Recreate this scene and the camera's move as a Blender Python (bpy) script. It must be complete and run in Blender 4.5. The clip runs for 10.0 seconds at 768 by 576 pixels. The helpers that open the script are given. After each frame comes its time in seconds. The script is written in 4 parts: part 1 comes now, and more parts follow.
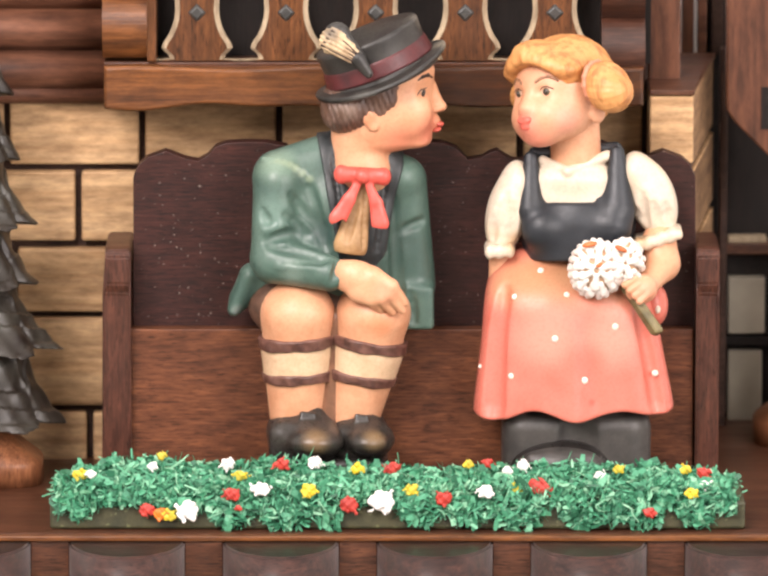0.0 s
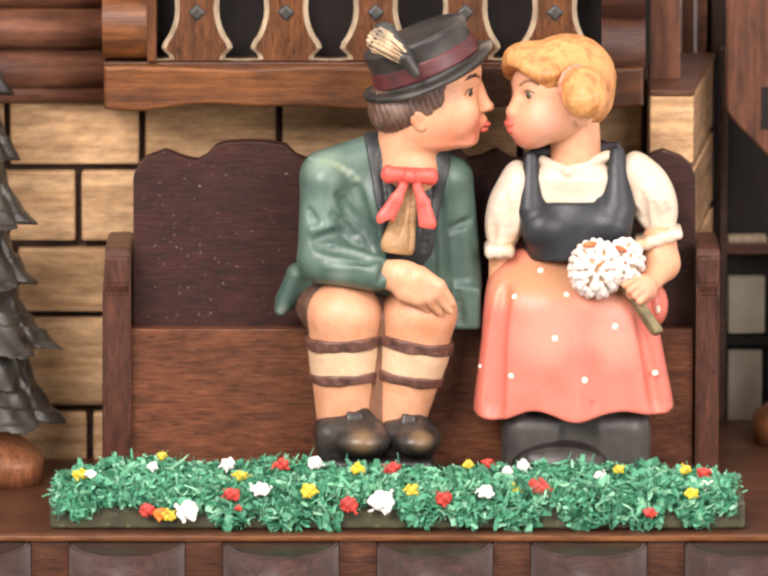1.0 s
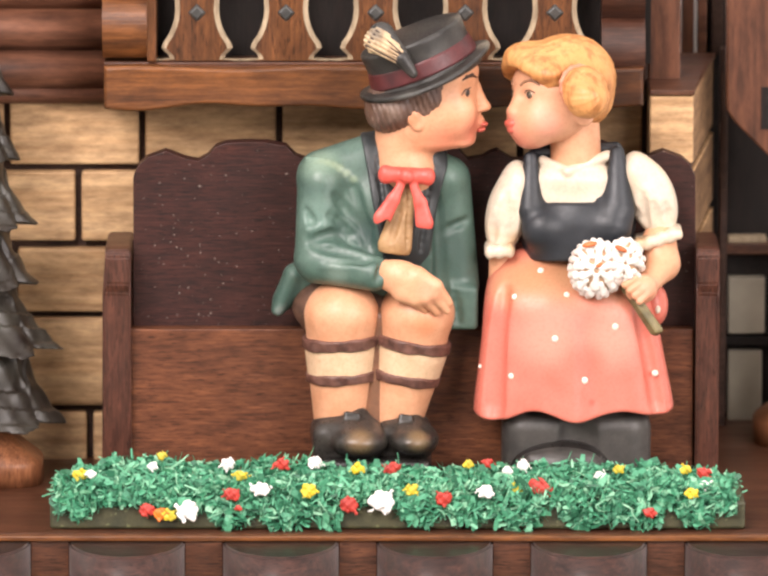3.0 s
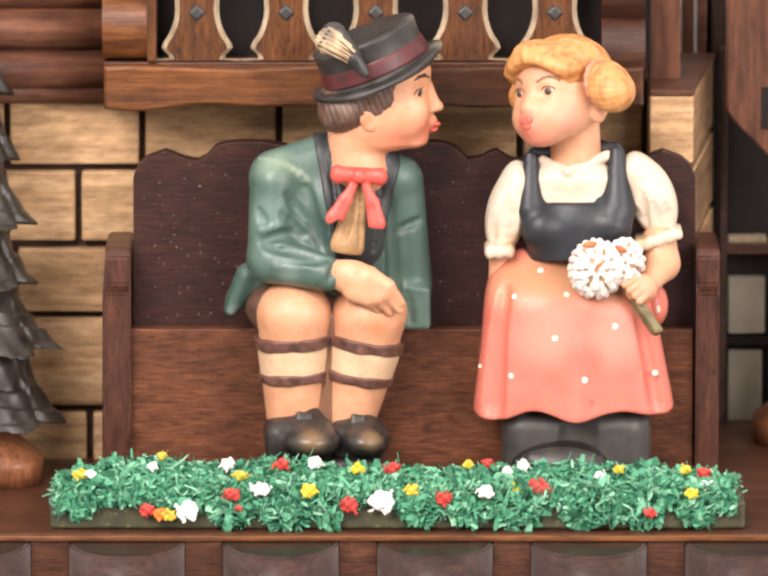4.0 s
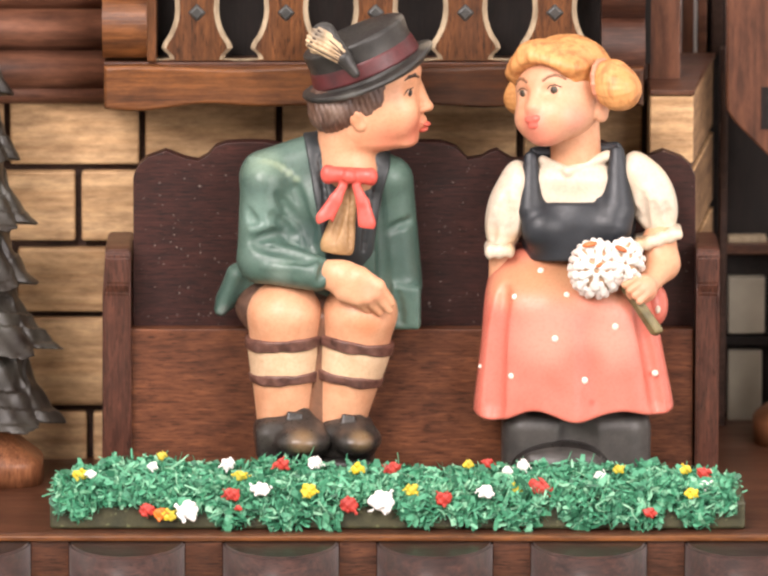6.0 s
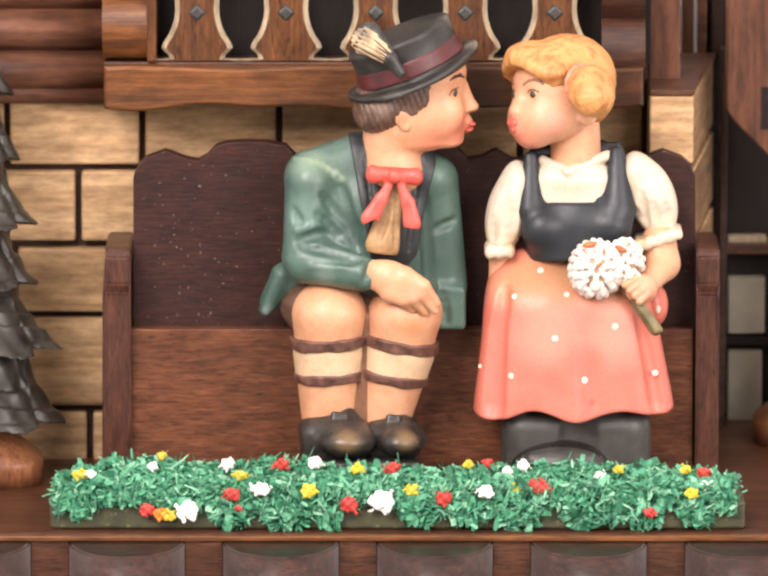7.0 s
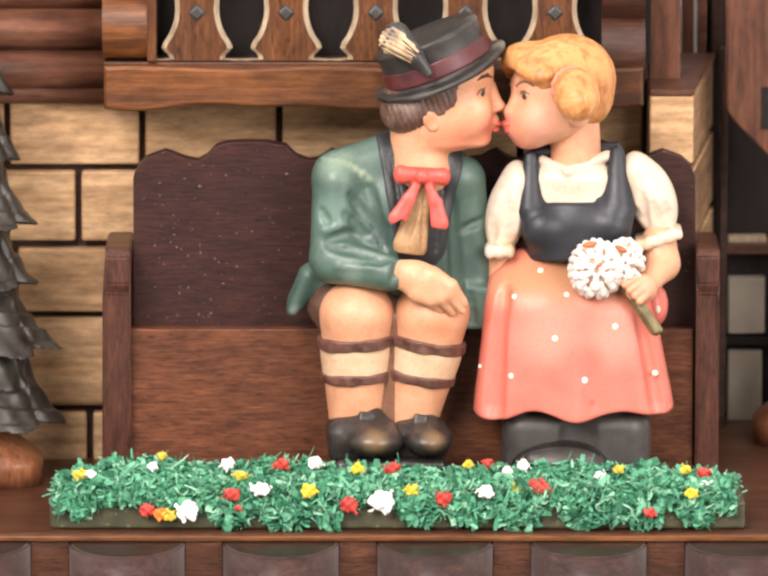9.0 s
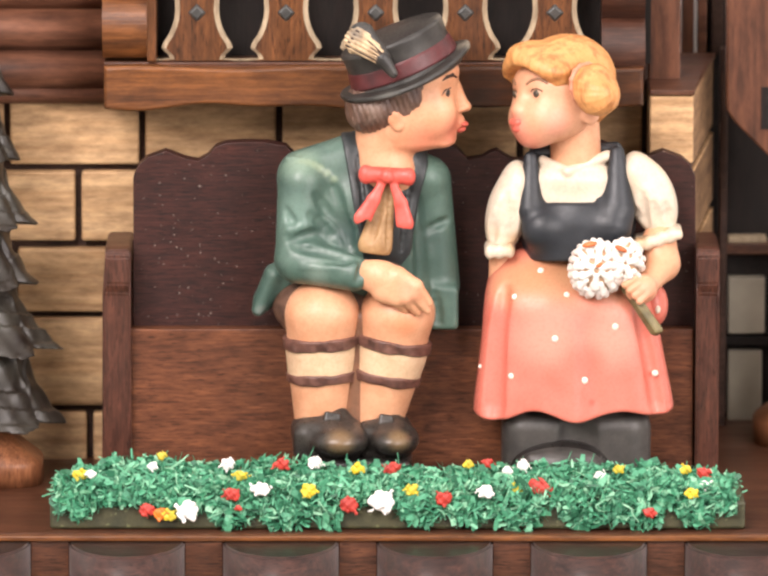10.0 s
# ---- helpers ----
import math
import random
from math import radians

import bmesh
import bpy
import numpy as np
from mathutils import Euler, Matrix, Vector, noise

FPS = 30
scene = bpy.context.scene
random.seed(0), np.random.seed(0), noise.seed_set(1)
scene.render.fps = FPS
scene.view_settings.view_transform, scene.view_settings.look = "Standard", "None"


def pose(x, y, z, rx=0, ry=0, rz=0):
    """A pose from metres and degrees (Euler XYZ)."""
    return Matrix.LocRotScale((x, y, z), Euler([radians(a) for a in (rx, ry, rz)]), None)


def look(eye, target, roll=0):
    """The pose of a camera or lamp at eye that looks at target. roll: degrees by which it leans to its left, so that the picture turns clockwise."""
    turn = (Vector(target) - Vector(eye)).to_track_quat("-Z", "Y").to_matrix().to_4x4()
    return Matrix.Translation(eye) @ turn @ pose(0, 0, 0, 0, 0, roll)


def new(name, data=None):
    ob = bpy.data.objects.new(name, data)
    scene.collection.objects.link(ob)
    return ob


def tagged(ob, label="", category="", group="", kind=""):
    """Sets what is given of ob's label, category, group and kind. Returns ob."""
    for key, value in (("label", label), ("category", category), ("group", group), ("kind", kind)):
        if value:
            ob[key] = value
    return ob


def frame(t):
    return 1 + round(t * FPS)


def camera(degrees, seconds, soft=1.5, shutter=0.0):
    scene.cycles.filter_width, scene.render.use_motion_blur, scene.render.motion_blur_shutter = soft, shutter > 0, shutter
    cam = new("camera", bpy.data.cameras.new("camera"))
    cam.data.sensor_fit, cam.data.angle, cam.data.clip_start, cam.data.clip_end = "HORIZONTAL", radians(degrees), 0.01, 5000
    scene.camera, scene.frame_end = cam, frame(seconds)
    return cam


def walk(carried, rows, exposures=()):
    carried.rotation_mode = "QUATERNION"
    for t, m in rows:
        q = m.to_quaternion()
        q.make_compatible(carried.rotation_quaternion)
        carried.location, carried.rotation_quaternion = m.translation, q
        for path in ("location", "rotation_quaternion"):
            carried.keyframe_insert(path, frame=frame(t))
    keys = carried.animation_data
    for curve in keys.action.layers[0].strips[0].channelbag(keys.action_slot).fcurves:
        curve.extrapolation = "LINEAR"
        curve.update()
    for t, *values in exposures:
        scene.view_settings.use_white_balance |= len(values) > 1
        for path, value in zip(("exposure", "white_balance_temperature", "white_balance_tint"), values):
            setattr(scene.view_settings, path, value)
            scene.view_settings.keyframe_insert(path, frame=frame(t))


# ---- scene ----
# Lengths below are in tenths of a millimetre (U); x right, y away from the viewer, z up from the deck's front edge.
U = 1e-4
PITCH = radians(10.0)
FAR = 14960.0
SN, CS = math.sin(PITCH), math.cos(PITCH)
EYE = np.array([0, 502 * SN - FAR * CS, 502 * CS + FAR * SN])

cam = camera(6.0, 10.0, soft=2.45)
cam.data.dof.use_dof = True
cam.data.dof.focus_distance = 1.505
cam.data.dof.aperture_fstop = 30.0
STAND = look(EYE * U, (0, 502 * SN * U, 502 * CS * U))
walk(cam, [(0.0, STAND), (10.0, STAND)], [(0.0, 0.0), (10.0, 0.0)])


def P(h, v, y):
    """Plan point on the upright plane at depth y, from the drawing's h (to the right) and v (down)."""
    way = np.array([h - 784.0, (588.0 - v) * SN + FAR * CS, (588.0 - v) * CS - FAR * SN])
    return EYE + way * ((y - EYE[1]) / way[1])


# ---- light ----
world = bpy.data.worlds.new("studio")
world.use_nodes = True
world.node_tree.nodes["Background"].inputs[0].default_value = (1.0, 0.96, 0.9, 1)
world.node_tree.nodes["Background"].inputs[1].default_value = 0.3
scene.world = world


def softbox(name, eye, target, size, watts, colour):
    lamp = bpy.data.lights.new(name, "AREA")
    lamp.shape, lamp.size, lamp.energy, lamp.color = "SQUARE", size, watts, colour
    ob = new(name, lamp)
    ob.matrix_world = look(eye, target)
    return ob


softbox("softbox_key", (-0.55, -1.15, 0.95), (0, 0.03, 0.05), 0.8, 36.0, (1.0, 0.9, 0.88))
softbox("softbox_side", (0.85, -1.2, 0.55), (0, 0.03, 0.05), 0.8, 20.5, (1.0, 0.906, 0.89))


# ---- materials ----
def shader(name):
    m = bpy.data.materials.new(name)
    m.use_nodes = True
    nt = m.node_tree
    return m, nt, nt.nodes["Principled BSDF"]


def ramp(nt, fac, stops):
    r = nt.nodes.new("ShaderNodeValToRGB")
    while len(r.color_ramp.elements) < len(stops):
        r.color_ramp.elements.new(0.5)
    for e, (at, c) in zip(r.color_ramp.elements, stops):
        e.position, e.color = at, (*c, 1)
    nt.links.new(fac, r.inputs[0])
    return r.outputs[0]


def fuzz(nt, scale, detail=4, stretch=(1, 1, 1), rough=0.55, turn=(0, 0, 0)):
    tc, mp, n = (nt.nodes.new(k) for k in ("ShaderNodeTexCoord", "ShaderNodeMapping", "ShaderNodeTexNoise"))
    mp.inputs["Scale"].default_value = stretch
    mp.inputs["Rotation"].default_value = turn
    n.inputs["Scale"].default_value, n.inputs["Detail"].default_value, n.inputs["Roughness"].default_value = scale, detail, rough
    nt.links.new(tc.outputs["Object"], mp.inputs["Vector"])
    nt.links.new(mp.outputs[0], n.inputs["Vector"])
    return n.outputs["Fac"]


def mixed(nt, kind, fac, a, b):
    x = nt.nodes.new("ShaderNodeMix")
    x.data_type, x.blend_type = "RGBA", kind
    for sock, val in ((x.inputs[0], fac), (x.inputs[6], a), (x.inputs[7], b)):
        if isinstance(val, (int, float)):
            sock.default_value = val
        elif isinstance(val, tuple):
            sock.default_value = (*val, 1)
        else:
            nt.links.new(val, sock)
    return x.outputs[2]


def bumped(nt, bsdf, height, strength, dist):
    b = nt.nodes.new("ShaderNodeBump")
    b.inputs["Strength"].default_value, b.inputs["Distance"].default_value = strength, dist
    nt.links.new(height, b.inputs["Height"])
    nt.links.new(b.outputs[0], bsdf.inputs["Normal"])


def wood(name, dark, light, rough=0.4, along="x", grain=2000, pores=True, coat=0.0, random_tone=0.0, specks=False, darken_x=None):
    """Stained wood: long grain along one axis, pores, blotchy stain."""
    m, nt, bs = shader(name)
    thin = {"x": (0.07, 1, 1), "y": (1, 0.07, 1), "z": (1, 1, 0.07)}[along]
    wide = {"x": (0.12, 1, 1), "y": (1, 0.12, 1), "z": (1, 1, 0.12)}[along]
    g = fuzz(nt, grain, 5, thin, 0.65)
    col = ramp(nt, g, [(0.3, dark), (0.5, tuple((a + b) / 2 for a, b in zip(dark, light))), (0.7, light)])
    blot = fuzz(nt, 90, 3, wide)
    col = mixed(nt, "MULTIPLY", 0.75, col, ramp(nt, blot, [(0.3, (0.6, 0.56, 0.52)), (0.7, (1.1, 1.1, 1.1))]))
    mottle = fuzz(nt, 430, 4, tuple(s if s == 1 else 0.3 for s in thin), 0.7)
    col = mixed(nt, "MULTIPLY", 0.8, col, ramp(nt, mottle, [(0.34, (0.58, 0.54, 0.52)), (0.66, (1.32, 1.3, 1.28))]))
    if pores:
        p = fuzz(nt, 3600, 2, tuple(s if s == 1 else 0.11 for s in thin), 0.4)
        col = mixed(nt, "MULTIPLY", 0.8, col, ramp(nt, p, [(0.32, (0.25, 0.2, 0.18)), (0.42, (1, 1, 1))]))
    if specks:
        d = fuzz(nt, 1300, 1)
        col = mixed(nt, "MIX", ramp(nt, d, [(0.74, (0, 0, 0)), (0.78, (0.4, 0.4, 0.4))]), col, (0.45, 0.38, 0.33))
    # Multiplies the colour darker between two x positions, with a noisy edge.
    if darken_x:
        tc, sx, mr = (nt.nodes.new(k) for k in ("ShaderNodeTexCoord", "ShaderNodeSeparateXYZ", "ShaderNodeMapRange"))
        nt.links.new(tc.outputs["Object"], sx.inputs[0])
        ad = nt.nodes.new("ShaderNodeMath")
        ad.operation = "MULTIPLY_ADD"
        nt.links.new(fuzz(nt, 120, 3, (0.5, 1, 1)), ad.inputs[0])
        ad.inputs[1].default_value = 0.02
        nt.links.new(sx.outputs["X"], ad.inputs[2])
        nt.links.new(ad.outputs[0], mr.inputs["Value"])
        mr.inputs["From Min"].default_value, mr.inputs["From Max"].default_value = darken_x[0] * U, darken_x[1] * U
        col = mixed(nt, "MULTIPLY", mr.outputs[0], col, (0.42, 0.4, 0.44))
    if random_tone:
        oi = nt.nodes.new("ShaderNodeObjectInfo")
        lo = 1 - random_tone
        col = mixed(nt, "MULTIPLY", 1.0, col, ramp(nt, oi.outputs["Random"], [(0.0, (lo, lo * 0.97, lo * 0.92)), (1.0, (1, 1, 1))]))
    nt.links.new(col, bs.inputs["Base Color"])
    nt.links.new(ramp(nt, blot, [(0.3, (rough + 0.12,) * 3), (0.7, (rough - 0.08,) * 3)]), bs.inputs["Roughness"])
    bs.inputs["Specular IOR Level"].default_value = 0.3
    bs.inputs["Coat Weight"].default_value = coat
    bs.inputs["Coat Roughness"].default_value = 0.18
    bumped(nt, bs, g, 0.35, 0.0002)
    return m


def paint(name, base, shade, rough=0.42, blush_and_light=(), stain=0.5, grain=260, flecks=None, metal=0.0, strands=None):
    """Hand-painted carved wood: thin uneven paint, worn tone, optional round blushes, painted highlights and shade (x,
    y, z, radius, colour).
    """
    m, nt, bs = shader(name)
    n1 = fuzz(nt, grain, 4)
    col = ramp(nt, n1, [(0.32, shade), (0.6, base)])
    for x, y, z, r, c in blush_and_light:
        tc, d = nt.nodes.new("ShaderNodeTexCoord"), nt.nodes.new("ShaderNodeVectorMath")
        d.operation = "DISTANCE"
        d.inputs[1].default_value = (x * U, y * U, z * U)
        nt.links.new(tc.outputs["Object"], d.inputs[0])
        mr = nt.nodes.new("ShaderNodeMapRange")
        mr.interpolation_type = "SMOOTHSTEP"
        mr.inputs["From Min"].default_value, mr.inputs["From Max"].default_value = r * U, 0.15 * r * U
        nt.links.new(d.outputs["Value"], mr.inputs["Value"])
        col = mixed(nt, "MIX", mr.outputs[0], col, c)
    n2 = fuzz(nt, 1500, 3)
    col = mixed(nt, "MULTIPLY", stain, col, ramp(nt, n2, [(0.3, (0.8, 0.77, 0.73)), (0.55, (1.02, 1.02, 1.02))]))
    if strands:
        s = fuzz(nt, 900, 3, strands)
        col = mixed(nt, "MULTIPLY", 0.75, col, ramp(nt, s, [(0.36, (0.58, 0.46, 0.38)), (0.54, (1.08, 1.08, 1.08))]))
    if flecks:
        f = fuzz(nt, 700, 1)
        col = mixed(nt, "MIX", ramp(nt, f, [(0.66, (0, 0, 0)), (0.7, (1, 1, 1))]), col, flecks)
    nt.links.new(col, bs.inputs["Base Color"])
    nt.links.new(ramp(nt, n2, [(0.3, (rough + 0.1,) * 3), (0.7, (rough - 0.06,) * 3)]), bs.inputs["Roughness"])
    bs.inputs["Metallic"].default_value = metal
    bumped(nt, bs, n2, 0.12, 0.0001)
    return m


def plain(name, a, b, rough=0.6, scale=8):
    m, nt, bs = shader(name)
    nt.links.new(ramp(nt, fuzz(nt, scale, 5), [(0.35, a), (0.65, b)]), bs.inputs["Base Color"])
    bs.inputs["Roughness"].default_value = rough
    return m


M_WALNUT = wood("dark_walnut", (0.014, 0.005, 0.004), (0.064, 0.02, 0.0145), 0.5, "x", specks=True)
M_PANEL = wood("red_brown_wood", (0.062, 0.021, 0.01), (0.19, 0.07, 0.03), 0.5, "x")
M_ARM = wood("brown_stained_wood", (0.036, 0.014, 0.009), (0.12, 0.046, 0.029), 0.38, "z", coat=0.2)
M_DECK = wood("deck_wood", (0.045, 0.018, 0.01), (0.13, 0.052, 0.027), 0.4, "x", coat=0.15)
M_GLOSS = wood("varnished_wood", (0.022, 0.009, 0.006), (0.075, 0.03, 0.018), 0.42, "x", pores=False, coat=0.25)
M_BEAM = wood("honey_brown_wood", (0.06, 0.02, 0.006), (0.25, 0.095, 0.028), 0.38, "x", grain=650, pores=False, coat=0.25)
M_BOARD = wood("board_brown_wood", (0.062, 0.024, 0.008), (0.18, 0.07, 0.024), 0.42, "z", grain=1200)
M_CREAM = wood("raw_cut_edge", (0.38, 0.31, 0.21), (0.52, 0.43, 0.3), 0.6, "z", pores=False)
M_BLOCK = wood("pale_wood_block", (0.42, 0.25, 0.12), (0.76, 0.53, 0.3), 0.6, "x", grain=420, pores=False, random_tone=0.25)
M_DRUM = wood("turned_wood", (0.014, 0.008, 0.007), (0.085, 0.036, 0.027), 0.5, "x", grain=900, pores=True, coat=0.1)
M_DRUM.node_tree.nodes["Principled BSDF"].inputs["Sheen Weight"].default_value = 0.24
M_DRUM.node_tree.nodes["Principled BSDF"].inputs["Sheen Roughness"].default_value = 0.45
M_DRUMTOP = wood("turned_wood_end", (0.012, 0.008, 0.007), (0.035, 0.02, 0.016), 0.45, "x", pores=False, coat=0.3)
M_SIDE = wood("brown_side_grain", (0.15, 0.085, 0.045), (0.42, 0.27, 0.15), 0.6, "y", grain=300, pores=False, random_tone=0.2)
M_RAIL = wood("beam_wood_darker_right", (0.055, 0.019, 0.006), (0.25, 0.095, 0.028), 0.38, "x", grain=650, pores=False, coat=0.25, darken_x=(70, 130))
M_JOINT = wood("joint_brown", (0.03, 0.014, 0.009), (0.07, 0.036, 0.024), 0.6, "x")
M_LOG = wood("brown_log", (0.065, 0.027, 0.017), (0.22, 0.096, 0.055), 0.5, "x", grain=380, pores=False, coat=0.05)
M_POST = wood("brown_post", (0.055, 0.022, 0.012), (0.17, 0.068, 0.036), 0.5, "z", grain=600, pores=False)
M_DARK = wood("black_brown_wood_and_shade", (0.006, 0.004, 0.003), (0.016, 0.01, 0.008), 0.6, "z")
M_GREY = plain("grey_plaster", (0.3, 0.27, 0.21), (0.42, 0.38, 0.3), 0.7, 60)
M_STUD = paint("grey_stud", (0.06, 0.06, 0.056), (0.03, 0.03, 0.028), 0.32)
M_ROOM = plain("room_paint", (0.82, 0.81, 0.79), (0.86, 0.85, 0.83), 0.8)
M_FLOOR = plain("room_floor", (0.42, 0.37, 0.31), (0.48, 0.42, 0.35), 0.6)

# ---- building helpers ----


def mesh_object(name, verts, faces, mats, idx=None, smooth=False):
    me = bpy.data.meshes.new(name)
    me.from_pydata(verts.tolist() if hasattr(verts, "tolist") else verts, [], faces.tolist() if hasattr(faces, "tolist") else faces)
    for m in mats:
        me.materials.append(m)
    if idx is not None:
        me.polygons.foreach_set("material_index", np.asarray(idx, dtype=np.int32))
    if smooth:
        me.polygons.foreach_set("use_smooth", np.ones(len(me.polygons), dtype=bool))
    me.update()
    return new(name, me)


def part(name, bm, material, parent=None, label="", smooth=False):
    me = bpy.data.meshes.new(name)
    bmesh.ops.recalc_face_normals(bm, faces=bm.faces)
    bm.to_mesh(me)
    bm.free()
    mats = material if isinstance(material, (list, tuple)) else [material]
    for m in mats:
        me.materials.append(m)
    if smooth:
        me.polygons.foreach_set("use_smooth", np.ones(len(me.polygons), dtype=bool))
    ob = new(name, me)
    ob.parent = parent
    return tagged(ob, label)


def box(x0, x1, y0, y1, z0, z1, bevel=3.0, seg=2):
    bm = bmesh.new()
    bmesh.ops.create_cube(bm, size=1.0)
    for v in bm.verts:
        v.co = Vector(((x0 + x1) / 2 + v.co.x * (x1 - x0), (y0 + y1) / 2 + v.co.y * (y1 - y0), (z0 + z1) / 2 + v.co.z * (z1 - z0))) * U
    if bevel:
        bmesh.ops.bevel(bm, geom=bm.edges[:], offset=bevel * U, segments=seg, affect="EDGES", profile=0.5)
    return bm


def block(h0, h1, v0, v1, y0, y1, bevel=3.0):
    """A box whose front spans the drawing's h0..h1 and v0..v1 at depth y0."""
    a, b = P(h0, v1, y0), P(h1, v0, y0)
    return box(a[0], b[0], y0, y1, a[2], b[2], bevel)


def sawn(points, y0, y1, bevel=2.5, seg=2):
    """A flat board sawn to an outline (plan x, z), from depth y0 to y1, with eased edges in front."""
    bm = bmesh.new()
    f = bm.faces.new([bm.verts.new(Vector((x, y0, z)) * U) for x, z in points])
    r = bmesh.ops.extrude_face_region(bm, geom=[f])
    moved = [g for g in r["geom"] if isinstance(g, bmesh.types.BMVert)]
    bmesh.ops.translate(bm, verts=moved, vec=(0, (y1 - y0) * U, 0))
    if bevel:
        front = [e for e in bm.edges if all(abs(v.co.y - y0 * U) < 1e-7 for v in e.verts)]
        bmesh.ops.bevel(bm, geom=front, offset=bevel * U, segments=seg, affect="EDGES", profile=0.5)
    return bm


def outline(hv, y, smooth=0):
    """Drawing points to plan (x, z) at depth y, rounded by corner cutting."""
    pts = [(P(h, v, y)[0], P(h, v, y)[2]) for h, v in hv]
    for _ in range(smooth):
        nxt = []
        for a, b in zip(pts, pts[1:] + pts[:1]):
            nxt += [(0.75 * a[0] + 0.25 * b[0], 0.75 * a[1] + 0.25 * b[1]), (0.25 * a[0] + 0.75 * b[0], 0.25 * a[1] + 0.75 * b[1])]
        pts = nxt
    return pts


def empty(name, label, category, group="", kind=""):
    return tagged(new(name), label, category, group, kind)


# ---- carving: smooth solids on a fine lattice ----


def nets(f, org, h):
    """Surface of f < 0 on a lattice: vertices and quads."""
    n = np.array(f.shape)
    cnt = np.zeros(n - 1)
    acc = np.zeros((*(n - 1), 3))
    idx = np.indices(f.shape).astype(float)
    for ax in range(3):
        sl0 = [slice(None)] * 3
        sl1 = [slice(None)] * 3
        sl0[ax], sl1[ax] = slice(None, -1), slice(1, None)
        f0, f1 = f[tuple(sl0)], f[tuple(sl1)]
        cut = (f0 < 0) != (f1 < 0)
        t = np.where(cut, f0 / np.where(cut, f0 - f1, 1), 0)
        pos = np.stack([idx[i][tuple(sl0)] + (t if i == ax else 0) for i in range(3)], -1)
        o = [i for i in range(3) if i != ax]
        for d0 in (0, 1):
            for d1 in (0, 1):
                s = [slice(None)] * 3
                s[o[0]] = slice(d0, f0.shape[o[0]] - 1 + d0)
                s[o[1]] = slice(d1, f0.shape[o[1]] - 1 + d1)
                c = cut[tuple(s)]
                cnt += c
                acc += pos[tuple(s)] * c[..., None]
    live = cnt > 0
    ids = np.full(live.shape, -1)
    ids[live] = np.arange(live.sum())
    verts = org + h * acc[live] / cnt[live][:, None]
    quads = []
    for ax in range(3):
        o = [(ax + 1) % 3, (ax + 2) % 3]
        s0 = [slice(None)] * 3
        s1 = [slice(None)] * 3
        s0[ax], s1[ax] = slice(None, -1), slice(1, None)
        for a in o:
            s0[a] = s1[a] = slice(1, -1)
        f0, f1 = f[tuple(s0)], f[tuple(s1)]
        cut = (f0 < 0) != (f1 < 0)
        base = np.argwhere(cut)
        if not len(base):
            continue
        base[:, o[0]] += 1
        base[:, o[1]] += 1
        q = []
        for d0, d1 in ((0, 0), (1, 0), (1, 1), (0, 1)):
            b = base.copy()
            b[:, o[0]] -= 1 - d0
            b[:, o[1]] -= 1 - d1
            q.append(ids[b[:, 0], b[:, 1], b[:, 2]])
        q = np.stack(q, 1)
        flip = f0[cut] >= 0
        q[flip] = q[flip][:, ::-1]
        quads.append(q)
    return verts, np.concatenate(quads)


def smin(a, b, k):
    if k <= 0:
        return np.minimum(a, b)
    t = np.maximum(k - np.abs(a - b), 0) / k
    return np.minimum(a, b) - t * t * k * 0.25


def ball(c, r, turn=None, k=12.0, op="+"):
    """Ellipsoid: centre, radii, a turn in degrees about (x, y, z)."""
    R = np.array(Euler([radians(a) for a in (turn or (0, 0, 0))]).to_matrix())
    r = np.array(r, dtype=float)

    def f(X):
        q = (X - c) @ R
        k0 = np.sqrt(((q / r) ** 2).sum(-1))
        k1 = np.sqrt(((q / (r * r)) ** 2).sum(-1))
        return k0 * (k0 - 1) / np.maximum(k1, 1e-9)
    return f, op, k, c - r.max(), c + r.max()


def limb(a, b, ra, rb=None, k=12.0, op="+", flat=1.0):
    """A rounded, tapering limb from a to b; flat squeezes it in depth."""
    rb = ra if rb is None else rb
    s = np.array([1, 1 / flat, 1])
    A, B = a * s, b * s
    d = B - A

    def f(X):
        q = X * s
        t = np.clip(((q - A) @ d) / (d @ d), 0, 1)
        return np.sqrt(((q - A - t[..., None] * d) ** 2).sum(-1)) - (ra + (rb - ra) * t)
    m = max(ra, rb)
    return f, op, k, np.minimum(a, b) - m, np.maximum(a, b) + m


def brick_form(c, half, turn=None, k=12.0, op="+", rnd=8.0):
    R = np.array(Euler([radians(a) for a in (turn or (0, 0, 0))]).to_matrix())
    half = np.array(half, dtype=float)

    def f(X):
        q = np.abs((X - c) @ R) - half + rnd
        return np.sqrt((np.maximum(q, 0) ** 2).sum(-1)) + np.minimum(q.max(-1), 0) - rnd
    m = np.sqrt((half ** 2).sum())
    return f, op, k, c - m, c + m


def form(f, lo, hi, k=12.0, op="+"):
    return f, op, k, np.array(lo, dtype=float), np.array(hi, dtype=float)


